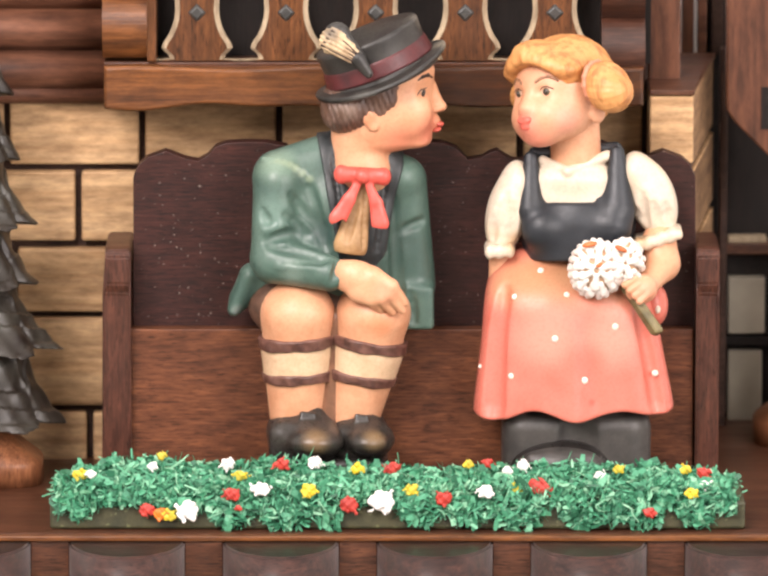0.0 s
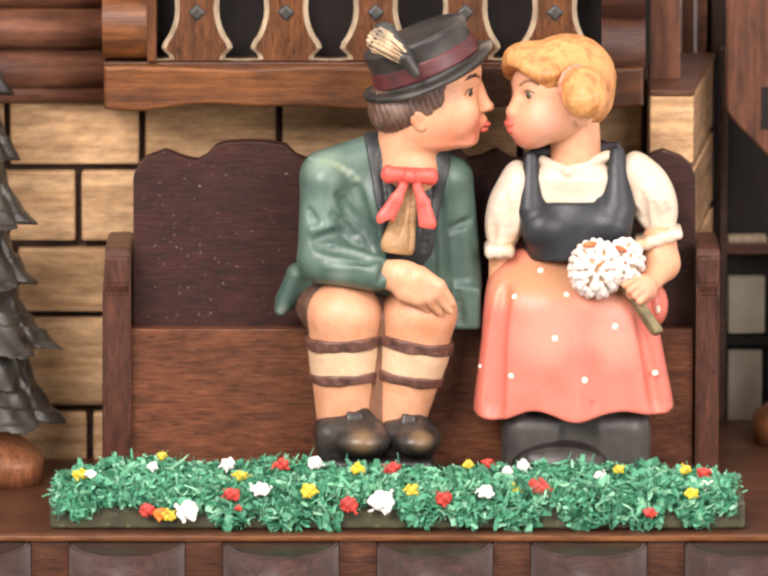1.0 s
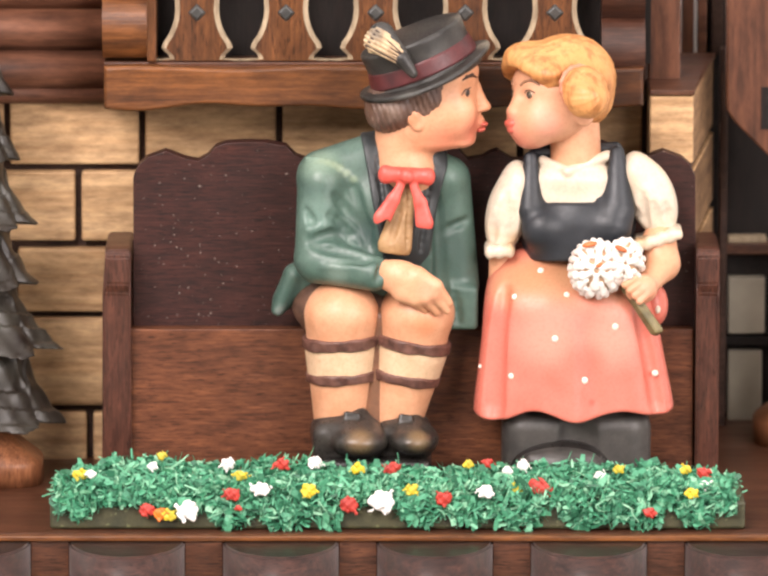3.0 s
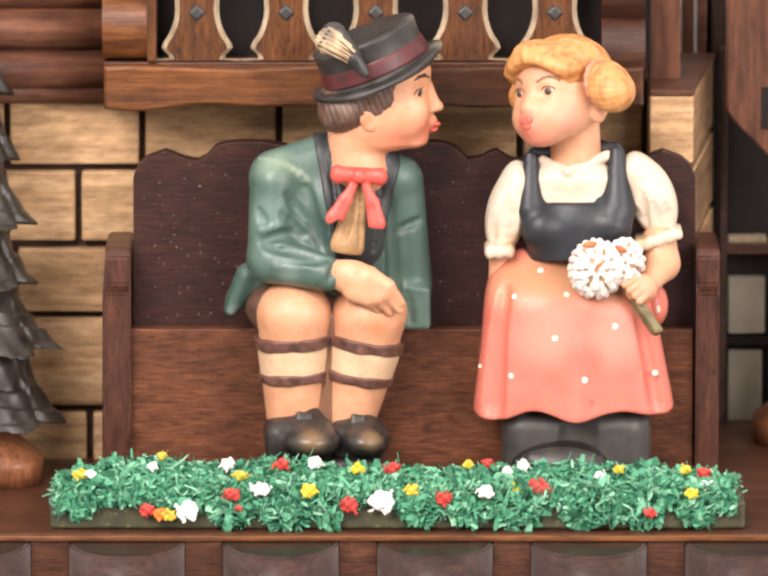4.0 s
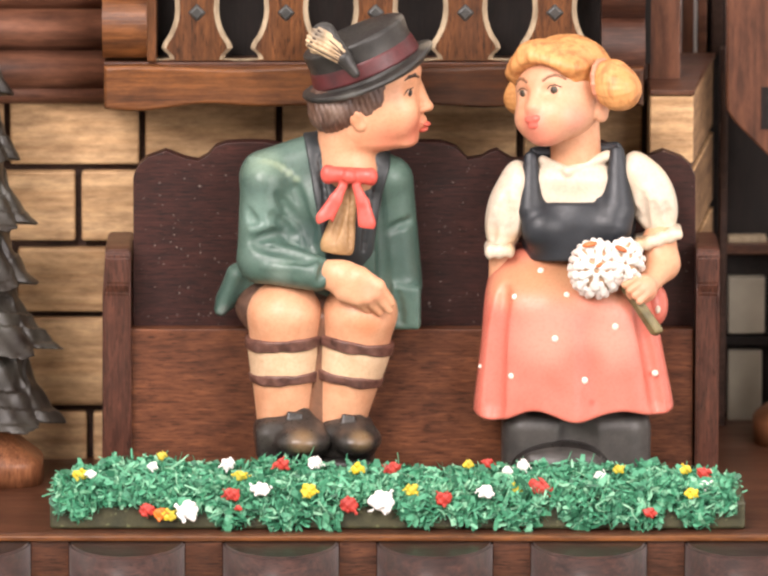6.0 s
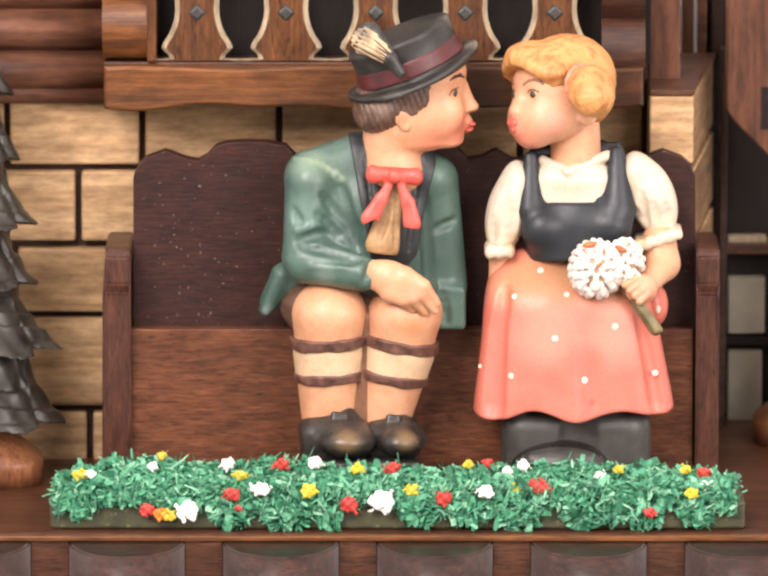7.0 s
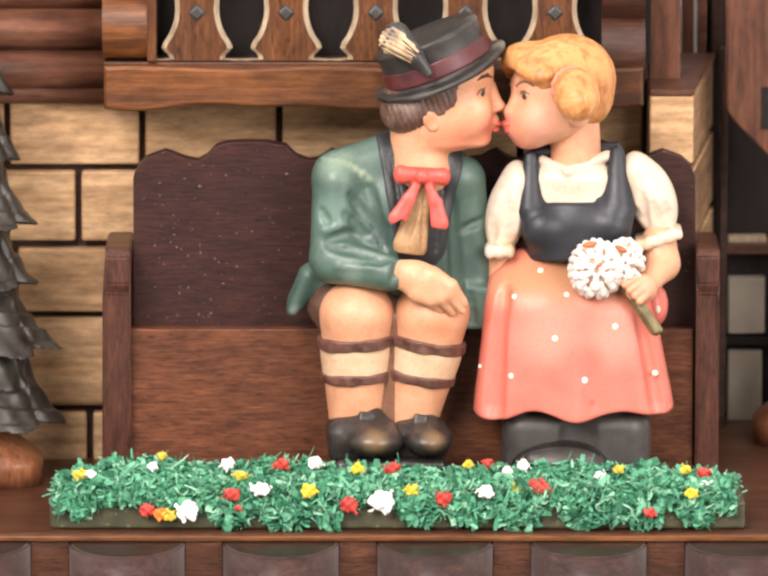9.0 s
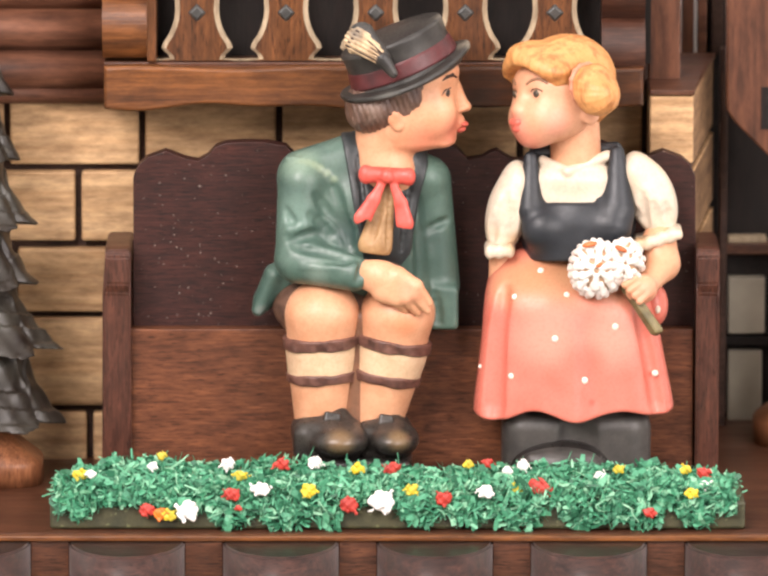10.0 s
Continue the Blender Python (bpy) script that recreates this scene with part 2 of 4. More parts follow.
def carve(forms, h, ripple=None):
    """Blend forms in order ('+' joins, '-' cuts, '&' keeps the common part) and skin the result."""
    adds = [s for s in forms if s[1] == "+"]
    lo = np.min([s[3] for s in adds], axis=0) - 4 * h
    hi = np.max([s[4] for s in adds], axis=0) + 4 * h
    n = np.ceil((hi - lo) / h).astype(int) + 1
    axes = [lo[i] + h * np.arange(n[i]) for i in range(3)]
    d = np.full(tuple(n), 60.0)
    for f, op, k, a, b in forms:
        if op == "&":
            cut = tuple(slice(None) for _ in range(3))
        else:
            pad = k + 6 * h
            cut = tuple(slice(int(max(0, (a[i] - pad - lo[i]) // h)), int(min(n[i], (b[i] + pad - lo[i]) // h + 2))) for i in range(3))
        X = np.stack(np.meshgrid(*[ax[c] for ax, c in zip(axes, cut)], indexing="ij"), -1)
        e = f(X)
        if op == "+":
            d[cut] = smin(d[cut], e, k)
        elif op == "-":
            d[cut] = -smin(-d[cut], e, k)
        else:
            d = -smin(-d, -e, k)
    X = np.stack(np.meshgrid(*axes, indexing="ij"), -1) if ripple else None
    if ripple:
        d = d + ripple(X)
    return nets(d, lo, h)


def onto(forms, h, v, y0=180.0, y1=620.0):
    """Where the carved body's face lies behind a point of the drawing."""
    X = np.array([P(h, v, y) for y in np.arange(y0, y1, 2.0)])
    d = np.full(len(X), 60.0)
    for f, op, k, _, _ in forms:
        e = f(X)
        d = smin(d, e, k) if op == "+" else (-smin(-d, e, k) if op == "-" else -smin(-d, -e, k))
    hit = np.nonzero(d < 0)[0]
    return X[hit[0]] if len(hit) else P(h, v, 400.0)


def crease(forms, path, r0, r1, k=10.0, op="-", lift=0.35):
    """A groove (or a ridge) along a path drawn over the body's face."""
    fine = []
    for (h0, v0), (h1, v1) in zip(path, path[1:]):
        n = max(1, int(math.hypot(h1 - h0, v1 - v0) / 14))
        fine += [(h0 + (h1 - h0) * i / n, v0 + (v1 - v0) * i / n) for i in range(n)]
    path = fine + [path[-1]]
    pts = [onto(forms, h, v) + np.array([0, -lift * r0 if op == "-" else r0 * 0.5, 0]) for h, v in path]
    for _ in range(3):
        pts = [pts[0]] + [0.25 * a + 0.5 * b + 0.25 * c for a, b, c in zip(pts, pts[1:], pts[2:])] + [pts[-1]]
    n = len(pts) - 1
    return [limb(a, b, r0 + (r1 - r0) * i / n, r0 + (r1 - r0) * (i + 1) / n, k, op) for i, (a, b) in enumerate(zip(pts, pts[1:]))]


def carved(name, groups, origin):
    """One mesh out of several carved groups (material, vertices, quads), about an origin."""
    vs, fs, ix, mats, n = [], [], [], [], 0
    for m, (v, f) in groups:
        if m not in mats:
            mats.append(m)
        vs.append((v - origin) * U)
        fs.append(f + n)
        ix.append(np.full(len(f), mats.index(m)))
        n += len(v)
    return mesh_object(name, np.concatenate(vs), np.concatenate(fs), mats, np.concatenate(ix), True)


# ---- added room, unseen, for reflections and bounced light ----
def room():
    for name, b in (("wall_north", (-15000, 15000, 1500, 1900, -12000, 14000)), ("wall_south", (-15000, 15000, -25200, -25000, -12000, 14000)),
                    ("wall_west", (-15200, -15000, -25200, 1900, -12000, 14000)), ("wall_east", (15000, 15200, -25200, 1900, -12000, 14000))):
        tagged(part(name, box(*b, bevel=0), M_ROOM), "unseen plain off-white room wall added for bounced light", "wall", kind="structure")
    tagged(part("ceiling", box(-15200, 15200, -25200, 1900, 14000, 14200, bevel=0), M_ROOM), "unseen plain off-white ceiling added for bounced light", "ceiling", kind="structure")
    tagged(part("floor", box(-15200, 15200, -25200, 1900, -12200, -12000, bevel=0), M_FLOOR), "unseen plain brown room floor added for bounced light", "floor", kind="structure")


# ---- the clock's house ----
WALL_Y, BEAM_Y = 777.0, 600.0


def house():
    back = tagged(part("wall_back", box(-1500, 625, WALL_Y + 30, WALL_Y + 90, -60, 1500, 0), M_JOINT), "house wall of pale wooden blocks with dark joints", "wall", kind="structure")
    rows = [(204, 336, (-300, 14, 290, 570, 1062, 1318, 1600)), (350, 492, (-200, 160, 420, 700, 980, 1250, 1500)),
            (507, 637, (-160, 30, 320, 600, 880, 1160, 1420)), (650, 828, (-250, 40, 310, 590, 870, 1150, 1420)), (842, 958, (-120, 184, 460, 740, 1020, 1300, 1420))]
    for v0, v1, joints in rows:
        for a, b in zip(joints, joints[1:]):
            if a < 1310:
                part("wooden_block", block(a + 7, min(b, 1418) - 7, v0, v1, WALL_Y, WALL_Y + 35, 6), M_BLOCK, back)
    tagged(part("deck", box(-1500, 1500, 0, 1500, -40, 0, 4), M_DECK), "varnished brown wooden deck of the clock house", "deck", kind="structure")
    logs = empty("log_wall", "dark brown rounded log siding above the pale blocks", "log wall")
    for v, r in ((-30, 48), (58, 46), (140, 44), (190, 22)):
        c = P(-300, v, 768)
        bm = bmesh.new()
        bmesh.ops.create_cone(bm, cap_ends=True, segments=40, radius1=r * U, radius2=r * U, depth=1010 * U)
        bmesh.ops.transform(bm, matrix=pose(*(np.array((-1072, 768, c[2])) * U), 0, 90, 0), verts=bm.verts)
        part("log", bm, M_LOG, logs, smooth=True)
    part("backing", box(-1084, -567, 770, 800, P(0, 200, 745)[2], 1500, 0), M_JOINT, logs)


def balcony():
    top = empty("balcony", "brown wooden balcony with sawn boards and a carved beam", "balcony")
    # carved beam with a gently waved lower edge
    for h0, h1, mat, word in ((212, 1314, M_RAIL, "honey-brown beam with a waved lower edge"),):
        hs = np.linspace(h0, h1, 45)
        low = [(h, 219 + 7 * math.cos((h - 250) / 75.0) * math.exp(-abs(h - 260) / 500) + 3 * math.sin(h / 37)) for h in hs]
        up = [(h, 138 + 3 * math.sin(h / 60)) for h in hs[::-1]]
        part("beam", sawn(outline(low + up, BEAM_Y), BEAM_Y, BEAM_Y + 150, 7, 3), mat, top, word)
    # Recessed strip in darker wood, standing in for the shadow line above the beam.
    part("shadow_ledge", block(212, 1318, 127, 140, BEAM_Y + 36, BEAM_Y + 150, 3), M_DECK, top)
    # boards between vase-shaped openings
    prof = [(124, 0), (121, 36), (113, 33), (99, 19), (90, 22), (74, 33), (58, 40), (40, 45), (22, 47), (0, 46), (-25, 40), (-45, 30), (-60, 22)]
    y = BEAM_Y + 40

    def board(c, w=91.5, left=True, right=True):
        bm = bmesh.new()
        rims = []
        for inset, yy in ((0, y + 30), (0, y + 8), (10, y)):
            ring = []
            for v, hw in prof:
                ring.append((c - w + ((hw + inset) if left else 0), v))
            for v, hw in prof[::-1]:
                ring.append((c + w - ((hw + inset) if right else 0), v))
            rims.append([bm.verts.new(Vector((P(h, v, y)[0], yy, P(h, v, y)[2])) * U) for h, v in ring])
        for a, b in zip(rims, rims[1:]):
            n = len(a)
            for i in range(n):
                f = bm.faces.new((a[i], a[(i + 1) % n], b[(i + 1) % n], b[i]))
                f.material_index = 1
        bm.faces.new(rims[-1])
        bm.faces.new(rims[0][::-1])
        return bm
    for c in (402, 584, 767, 950, 1133):
        b = part("board", board(c), [M_BOARD, M_CREAM], top, "sawn board with pale cut edges")
        s = P(c, 26, y)
        bm = bmesh.new()
        bmesh.ops.create_cone(bm, cap_ends=True, segments=4, radius1=25 * U, radius2=14 * U, depth=12 * U)
        bmesh.ops.bevel(bm, geom=bm.edges[:], offset=2 * U, segments=1, affect="EDGES")
        bmesh.ops.transform(bm, matrix=pose(*(s * U), 90, 0, 0), verts=bm.verts)
        part("stud", bm, M_STUD, b, "grey diamond stud")
    # Near-black sheet colours in the shade seen through the openings.
    part("shade_back", block(300, 1330, -120, 130, y + 90, y + 110, 0), M_DARK, top, "near-black sheet for the shaded inside behind the boards")
    # turned end blocks and posts
    for h0, h1, v1 in ((208, 300, 124), (1229, 1318, 172)):
        a, b = P(h0, v1, BEAM_Y)[0], P(h1, v1, BEAM_Y)[0]
        z0 = P(h0, v1, BEAM_Y)[2]
        n = 28
        bm = bmesh.new()
        rims = []
        for x in (a, b):
            ring = []
            for i in range(n + 1):
                s = i / n
                bulge = 46 * abs(math.sin(math.pi * (s * 1.6 + 0.08))) ** 0.6
                ring.append(bm.verts.new(Vector((x, BEAM_Y + 66 - bulge, z0 + 230 * s)) * U))
            ring += [bm.verts.new(Vector((x, BEAM_Y + 150, z0 + 230)) * U), bm.verts.new(Vector((x, BEAM_Y + 150, z0)) * U)]
            rims.append(ring)
        m = len(rims[0])
        for i in range(m):
            bm.faces.new((rims[0][i], rims[0][(i + 1) % m], rims[1][(i + 1) % m], rims[1][i]))
        bm.faces.new(rims[0])
        bm.faces.new(rims[1][::-1])
        part("end_block", bm, M_BEAM if h0 < 600 else M_GLOSS, top, "turned and varnished end block")
    part("post", block(300, 318, -60, 126, BEAM_Y + 20, BEAM_Y + 150, 3), M_BOARD, top)
    part("post", block(1324, 1390, -60, 168, 800, 940, 4), M_POST, top)


def corner():
    """Projecting corner of pale blocks, splayed on one side, under a dark cap."""
    c = empty("corner_block", "pale wooden corner block with a splayed side and dark cap", "corner block")
    y0 = 640.0

    def prism(h0, h1, v0, v1, yf, yb, splay):
        a, b = P(h0, v1, yf), P(h1, v0, yf)
        bm = bmesh.new()
        vs = []
        for z in (a[2], b[2]):
            vs.append([bm.verts.new(Vector((x, y, z)) * U) for x, y in ((a[0], yf), (b[0], yf), (b[0] + splay, yb), (a[0], yb))])
        for i in range(4):
            f = bm.faces.new((vs[0][i], vs[0][(i + 1) % 4], vs[1][(i + 1) % 4], vs[1][i]))
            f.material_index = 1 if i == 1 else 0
        bm.faces.new(vs[0][::-1])
        bm.faces.new(vs[1])
        bmesh.ops.bevel(bm, geom=bm.edges[:], offset=3 * U, segments=1, affect="EDGES")
        return bm
    for v0, v1 in ((196, 334), (350, 492), (507, 637), (650, 828), (842, 958)):
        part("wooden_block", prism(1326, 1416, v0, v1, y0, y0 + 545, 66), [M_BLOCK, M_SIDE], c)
    part("core", prism(1332, 1410, 190, 980, y0 + 8, y0 + 535, 62), [M_JOINT, M_JOINT], c)
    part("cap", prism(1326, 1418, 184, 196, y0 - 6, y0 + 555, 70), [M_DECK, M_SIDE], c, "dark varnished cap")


def side_wing():
    w = empty("side_wing", "far side wing with grey panels and dark beams", "house wing")
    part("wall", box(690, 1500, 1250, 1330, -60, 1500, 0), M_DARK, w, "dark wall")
    for v0, v1, h1 in ((566, 682, 1562), (716, 868, 1556), (482, 497, 1565)):
        part("panel", block(1486, h1, v0, v1, 1215, 1250, 4), M_GREY if v0 > 500 else M_CREAM, w, "pale grey panel")
    part("beam", block(1470, 1700, 498, 520, 1200, 1250, 3), M_DECK, w)
    part("beam", block(1470, 1700, 688, 706, 1205, 1250, 3), M_DARK, w)
    part("beam", block(1470, 1700, 874, 900, 1180, 1250, 3), M_DECK, w)
    part("plinth", block(1490, 1700, 900, 985, 1100, 1250, 3), M_JOINT, w)
    part("post", block(1464, 1487, 100, 990, 1150, 1215, 4), M_JOINT, w, "brown corner post")
    part("beam", block(1487, 1700, 955, 990, 1060, 1100, 3), M_POST, w)
    g = empty("gable_board", "wide brown gable board with a slanting lower edge", "gable board")
    part("board", sawn(outline([(1484, -60), (1484, 226), (1500, 250), (1568, 318), (1700, 420), (1700, -60)], 900), 900, 960, 5), M_POST, g)
    # Near-black patch on the face paints the slot's shaded inside; nothing is cut.
    part("slot", block(1554, 1574, 178, 264, 897, 902, 0), M_DARK, g, "dark patch for the shaded slot in the board")
    for h0, h1, m in ((1392, 1418, M_POST), (1424, 1444, M_LOG), (1452, 1478, M_JOINT)):
        part("trim", block(h0, h1, -60, 112, 1205, 1250, 3), m, g)


def front_moulding():
    m = empty("front_moulding", "varnished moulding of half-round turnings along the deck edge", "moulding")
    part("strip", box(-1000, 1000, -14, 40, -13, -1.5, 3), M_BEAM, m, "honey-brown edge strip")
    part("back_board", box(-1000, 1000, 6, 60, -200, -13, 0), M_GLOSS, m)
    for i in range(-3, 4):
        x = 104 + 314.5 * i
        bm = bmesh.new()
        bmesh.ops.create_cone(bm, cap_ends=True, segments=72, radius1=118 * U, radius2=118 * U, depth=180 * U)
        bmesh.ops.bevel(bm, geom=[e for e in bm.edges if abs(e.verts[0].co.z - e.verts[1].co.z) < 1e-7], offset=4 * U, segments=2, affect="EDGES")
        bmesh.ops.scale(bm, vec=(1, 1.45, 1), verts=bm.verts)
        bmesh.ops.transform(bm, matrix=pose(x * U, 8 * U, -104.5 * U), verts=bm.verts)
        o = part("half_round", bm, [M_DRUM, M_DRUMTOP, M_BEAM], m, smooth=False)
        for p in o.data.polygons:
            # The honey-coloured bevel paints a highlight on the rim; top faces are darker.
            p.material_index = 1 if p.normal.z > 0.95 else (2 if p.normal.z > 0.3 else 0)
        for p in o.data.polygons:
            p.use_smooth = abs(p.normal.z) < 0.3
        part("spacer", box(x + 118, x + 196, -4, 10, -196, -14, 2), M_DECK, m)


# ---- bench ----
SEAT_Z = P(784, 672, 520)[2]


def bench():
    b = empty("wooden_bench", "dark brown wooden bench with a scalloped back", "bench")
    half = [(846, 290), (790, 291), (760, 302), (737, 326), (708, 322), (692, 312), (677, 307), (664, 316), (648, 326), (630, 328), (604, 318),
            (584, 298), (545, 291), (500, 290), (462, 292), (440, 300), (424, 318), (404, 329), (376, 323), (356, 315), (338, 308), (326, 313),
            (300, 322), (283, 337), (272, 362)]
    left = half[::-1]
    right = [(1692 - h, v) for h, v in half[1:]]
    pts = [(272, 690)] + left + right + [(1420, 690)]
    part("backrest", sawn(outline(pts, 580)[::-1], 580, 625, 1.6), M_WALNUT, b, "dark walnut back with a scalloped top")
    a, c = P(257, 940, 520), P(1416, 672, 520)
    part("front_panel", box(a[0], c[0], 520, 560, 1, SEAT_Z, 3), M_PANEL, b, "red-brown front panel")
    part("seat", box(a[0] + 8, c[0] - 8, 530, 600, SEAT_Z - 40, SEAT_Z - 4, 2), M_PANEL, b)
    for inner, outer in ((266, 214), (1422, 1470)):
        s = -1 if outer < inner else 1
        # side board seen edge-on: a swelling arm above a straight post
        x0, x1 = sorted((P(inner, 500, 500)[0], P(outer, 500, 500)[0]))
        zb, zk, zt = 1.5, P(0, 600, 500)[2], P(0, 508, 500)[2]
        side = [(500, zb), (500, zk), (494, zk + 22), (496, zt - 18), (508, zt - 4), (530, zt), (720, zt), (740, zt - 20), (740, zb)]
        bm = bmesh.new()
        n = len(side)
        ra = [bm.verts.new(Vector((x0 - (9 if s < 0 and z < zk + 1 else 0), y, z)) * U) for y, z in side]
        rb = [bm.verts.new(Vector((x1, y, z)) * U) for y, z in side]
        for i in range(n):
            bm.faces.new((ra[i], ra[(i + 1) % n], rb[(i + 1) % n], rb[i]))
        bm.faces.new(ra[::-1])
        bm.faces.new(rb)
        bmesh.ops.bevel(bm, geom=bm.edges[:], offset=4 * U, segments=2, affect="EDGES")
        part("arm", bm, M_ARM, b, "brown side arm with worn edges")


# ---- carved fir trees ----
M_FIR = paint("fir_paint", (0.042, 0.039, 0.032), (0.013, 0.0085, 0.0065), 0.38, (), 0.7, 90, strands=(0.5, 0.5, 0.3))
M_TRUNK = wood("trunk_wood", (0.16, 0.06, 0.027), (0.32, 0.135, 0.062), 0.4, "z", coat=0.15)


def fir(name, h, y, tiers, foot, seed):
    """Carved fir: flat-bottomed tiers of chiselled boughs, each given by its lower edge, its neck and its reach."""
    rnd = random.Random(seed)
    axis = P(h, foot, y)
    shapes = []
    tops = [tiers[0][0] - 130] + [t[0] for t in tiers[:-1]]
    for (v, neck, reach), v_top in zip(tiers, tops):
        zb, zt = P(h, v, y)[2], P(h, v_top, y)[2] + 8
        ph, n = rnd.uniform(-0.1, 0.1), 8

        def bough(X, zb=zb, zt=zt, neck=neck, reach=reach, ph=ph, n=n):
            dx, dy = X[..., 0] - axis[0], (X[..., 1] - y) / 0.8
            rad, th = np.hypot(dx, dy), np.arctan2(dy, dx)
            q = np.clip((zt - X[..., 2]) / (zt - zb), 0, 1)
            cell = n * (th + ph) / (2 * math.pi)
            lobe = np.abs(cell - np.round(cell)) * 2
            step = q * 3 + 0.4 * np.sin(3 * np.round(cell)) + 0.5 * np.sin(2.3 * th + X[..., 2] * 0.03)
            tooth = step - np.floor(step)
            r = neck + (reach - neck) * np.clip(0.85 * q ** 1.7 + 0.15 * q - 0.26 * tooth * q * (1.12 - q) + 0.03, 0, 1.0) * (1 - 0.3 * lobe ** 2 * q)
            r = r + 5 * np.sin(0.09 * X[..., 0] + 2.0 * np.round(cell)) * np.sin(0.07 * X[..., 1] + 0.05 * X[..., 2])
            rise = zb + 12 * lobe + 0.05 * np.maximum(reach - rad, 0) * (0.4 + 0.6 * np.sin(2.0 * np.round(cell)) ** 2)
            return np.maximum(np.maximum((rad - r) * 0.7, rise - X[..., 2]), X[..., 2] - zt)
        shapes.append(form(bough, (axis[0] - reach - 8, y - reach, zb - 6), (axis[0] + reach + 8, y + reach, zt + 6), 3))
    g = [(M_FIR, carve(shapes, 3.6))]
    ob = carved(name, g, np.array([axis[0], y, 0.0]))
    ob.location = (axis[0] * U, y * U, 0)
    tagged(ob, "dark carved wooden fir tree with layered boughs", "tree")
    # flared trunk
    bm = bmesh.new()
    rims = []
    for z, r in ((0, 177), (44, 177), (52, 173), (70, 150), (100, 116), (140, 90), (220, 80)):
        rims.append([bm.verts.new(Vector((r * math.copysign(abs(math.cos(t)) ** 0.5, math.cos(t)), 0.6 * r * math.copysign(abs(math.sin(t)) ** 0.5, math.sin(t)), z)) * U) for t in np.linspace(0, 2 * math.pi, 40, endpoint=False)])
    for a, b in zip(rims, rims[1:]):
        for i in range(40):
            bm.faces.new((a[i], a[(i + 1) % 40], b[(i + 1) % 40], b[i]))
    bm.faces.new(rims[0][::-1])
    bm.faces.new(rims[-1])
    t = part("trunk", bm, M_TRUNK, ob, "brown flared wooden foot", True)
    return ob


def trees():
    fir("fir_tree", -82, 560, [(196, 70, 122), (328, 84, 138), (458, 94, 172), (580, 102, 174), (712, 116, 220), (862, 136, 228)], 1012, 5)
    fir("fir_tree", 1702, 1000, [(600, 70, 115), (720, 80, 130), (868, 95, 168)], 1012, 8)


# ---- flower strip ----
M_STRIP = paint("green_black_board", (0.065, 0.062, 0.028), (0.03, 0.032, 0.016), 0.5, (), 0.7, 300, flecks=(0.12, 0.13, 0.06))
M_WHITE = paint("white_petal", (0.85, 0.84, 0.8), (0.75, 0.74, 0.7), 0.5)
M_RED = paint("red_petal", (0.5, 0.045, 0.03), (0.3, 0.025, 0.018), 0.5, (), 0.6, 300)
M_YELLOW = paint("yellow_petal", (0.74, 0.55, 0.03), (0.48, 0.42, 0.05), 0.5, (), 0.6, 300)
M_ORANGE = paint("orange_petal", (0.8, 0.2, 0.02), (0.65, 0.13, 0.02), 0.5)


def grass_material():
    m, nt, bs = shader("green_wood_wool")
    geo = nt.nodes.new("ShaderNodeNewGeometry")
    col = ramp(nt, geo.outputs["Random Per Island"], [(0.0, (0.02, 0.11, 0.055)), (0.3, (0.05, 0.25, 0.135)), (0.75, (0.115, 0.41, 0.235)), (1.0, (0.3, 0.58, 0.38))])
    nt.links.new(mixed(nt, "MULTIPLY", 0.5, col, ramp(nt, fuzz(nt, 2500, 2), [(0.3, (0.65, 0.7, 0.65)), (0.6, (1, 1, 1))])), bs.inputs["Base Color"])
    bs.inputs["Roughness"].default_value = 0.55
    return m


M_GRASS = grass_material()


def strip_top(h):
    return 945 - 17 * math.exp(-((h - 290) / 80) ** 2) - 10 * math.exp(-((h - 560) / 60) ** 2) + 26 * math.exp(-((h - 95) / 45) ** 2) + 34 * math.exp(-((h - 1530) / 40) ** 2) + 8 * math.exp(-((h - 900) / 90) ** 2) + 14 * math.exp(-((h - 1440) / 70) ** 2)


def strip_hang(h):
    """How far down the front the wool hangs, as a share of the board."""
    s = 0.04
    for c, w, a in ((155, 24, 0.62), (110, 18, 0.4), (470, 50, 0.85), (580, 60, 1.0), (670, 30, 0.95), (375, 40, 0.35), (860, 45, 0.75), (960, 50, 0.8), (1060, 60, 1.0), (1195, 45, 0.95), (1260, 40, 0.7), (1320, 45, 0.95), (1430, 40, 0.85), (1495, 20, 0.4)):
        s = max(s, a * math.exp(-((h - c) / w) ** 4))
    return s


def strip_rise(y):
    return 0.45 + 0.55 * min(1.0, (y - 42) / 200) ** 0.8 if y > 42 else 0.45


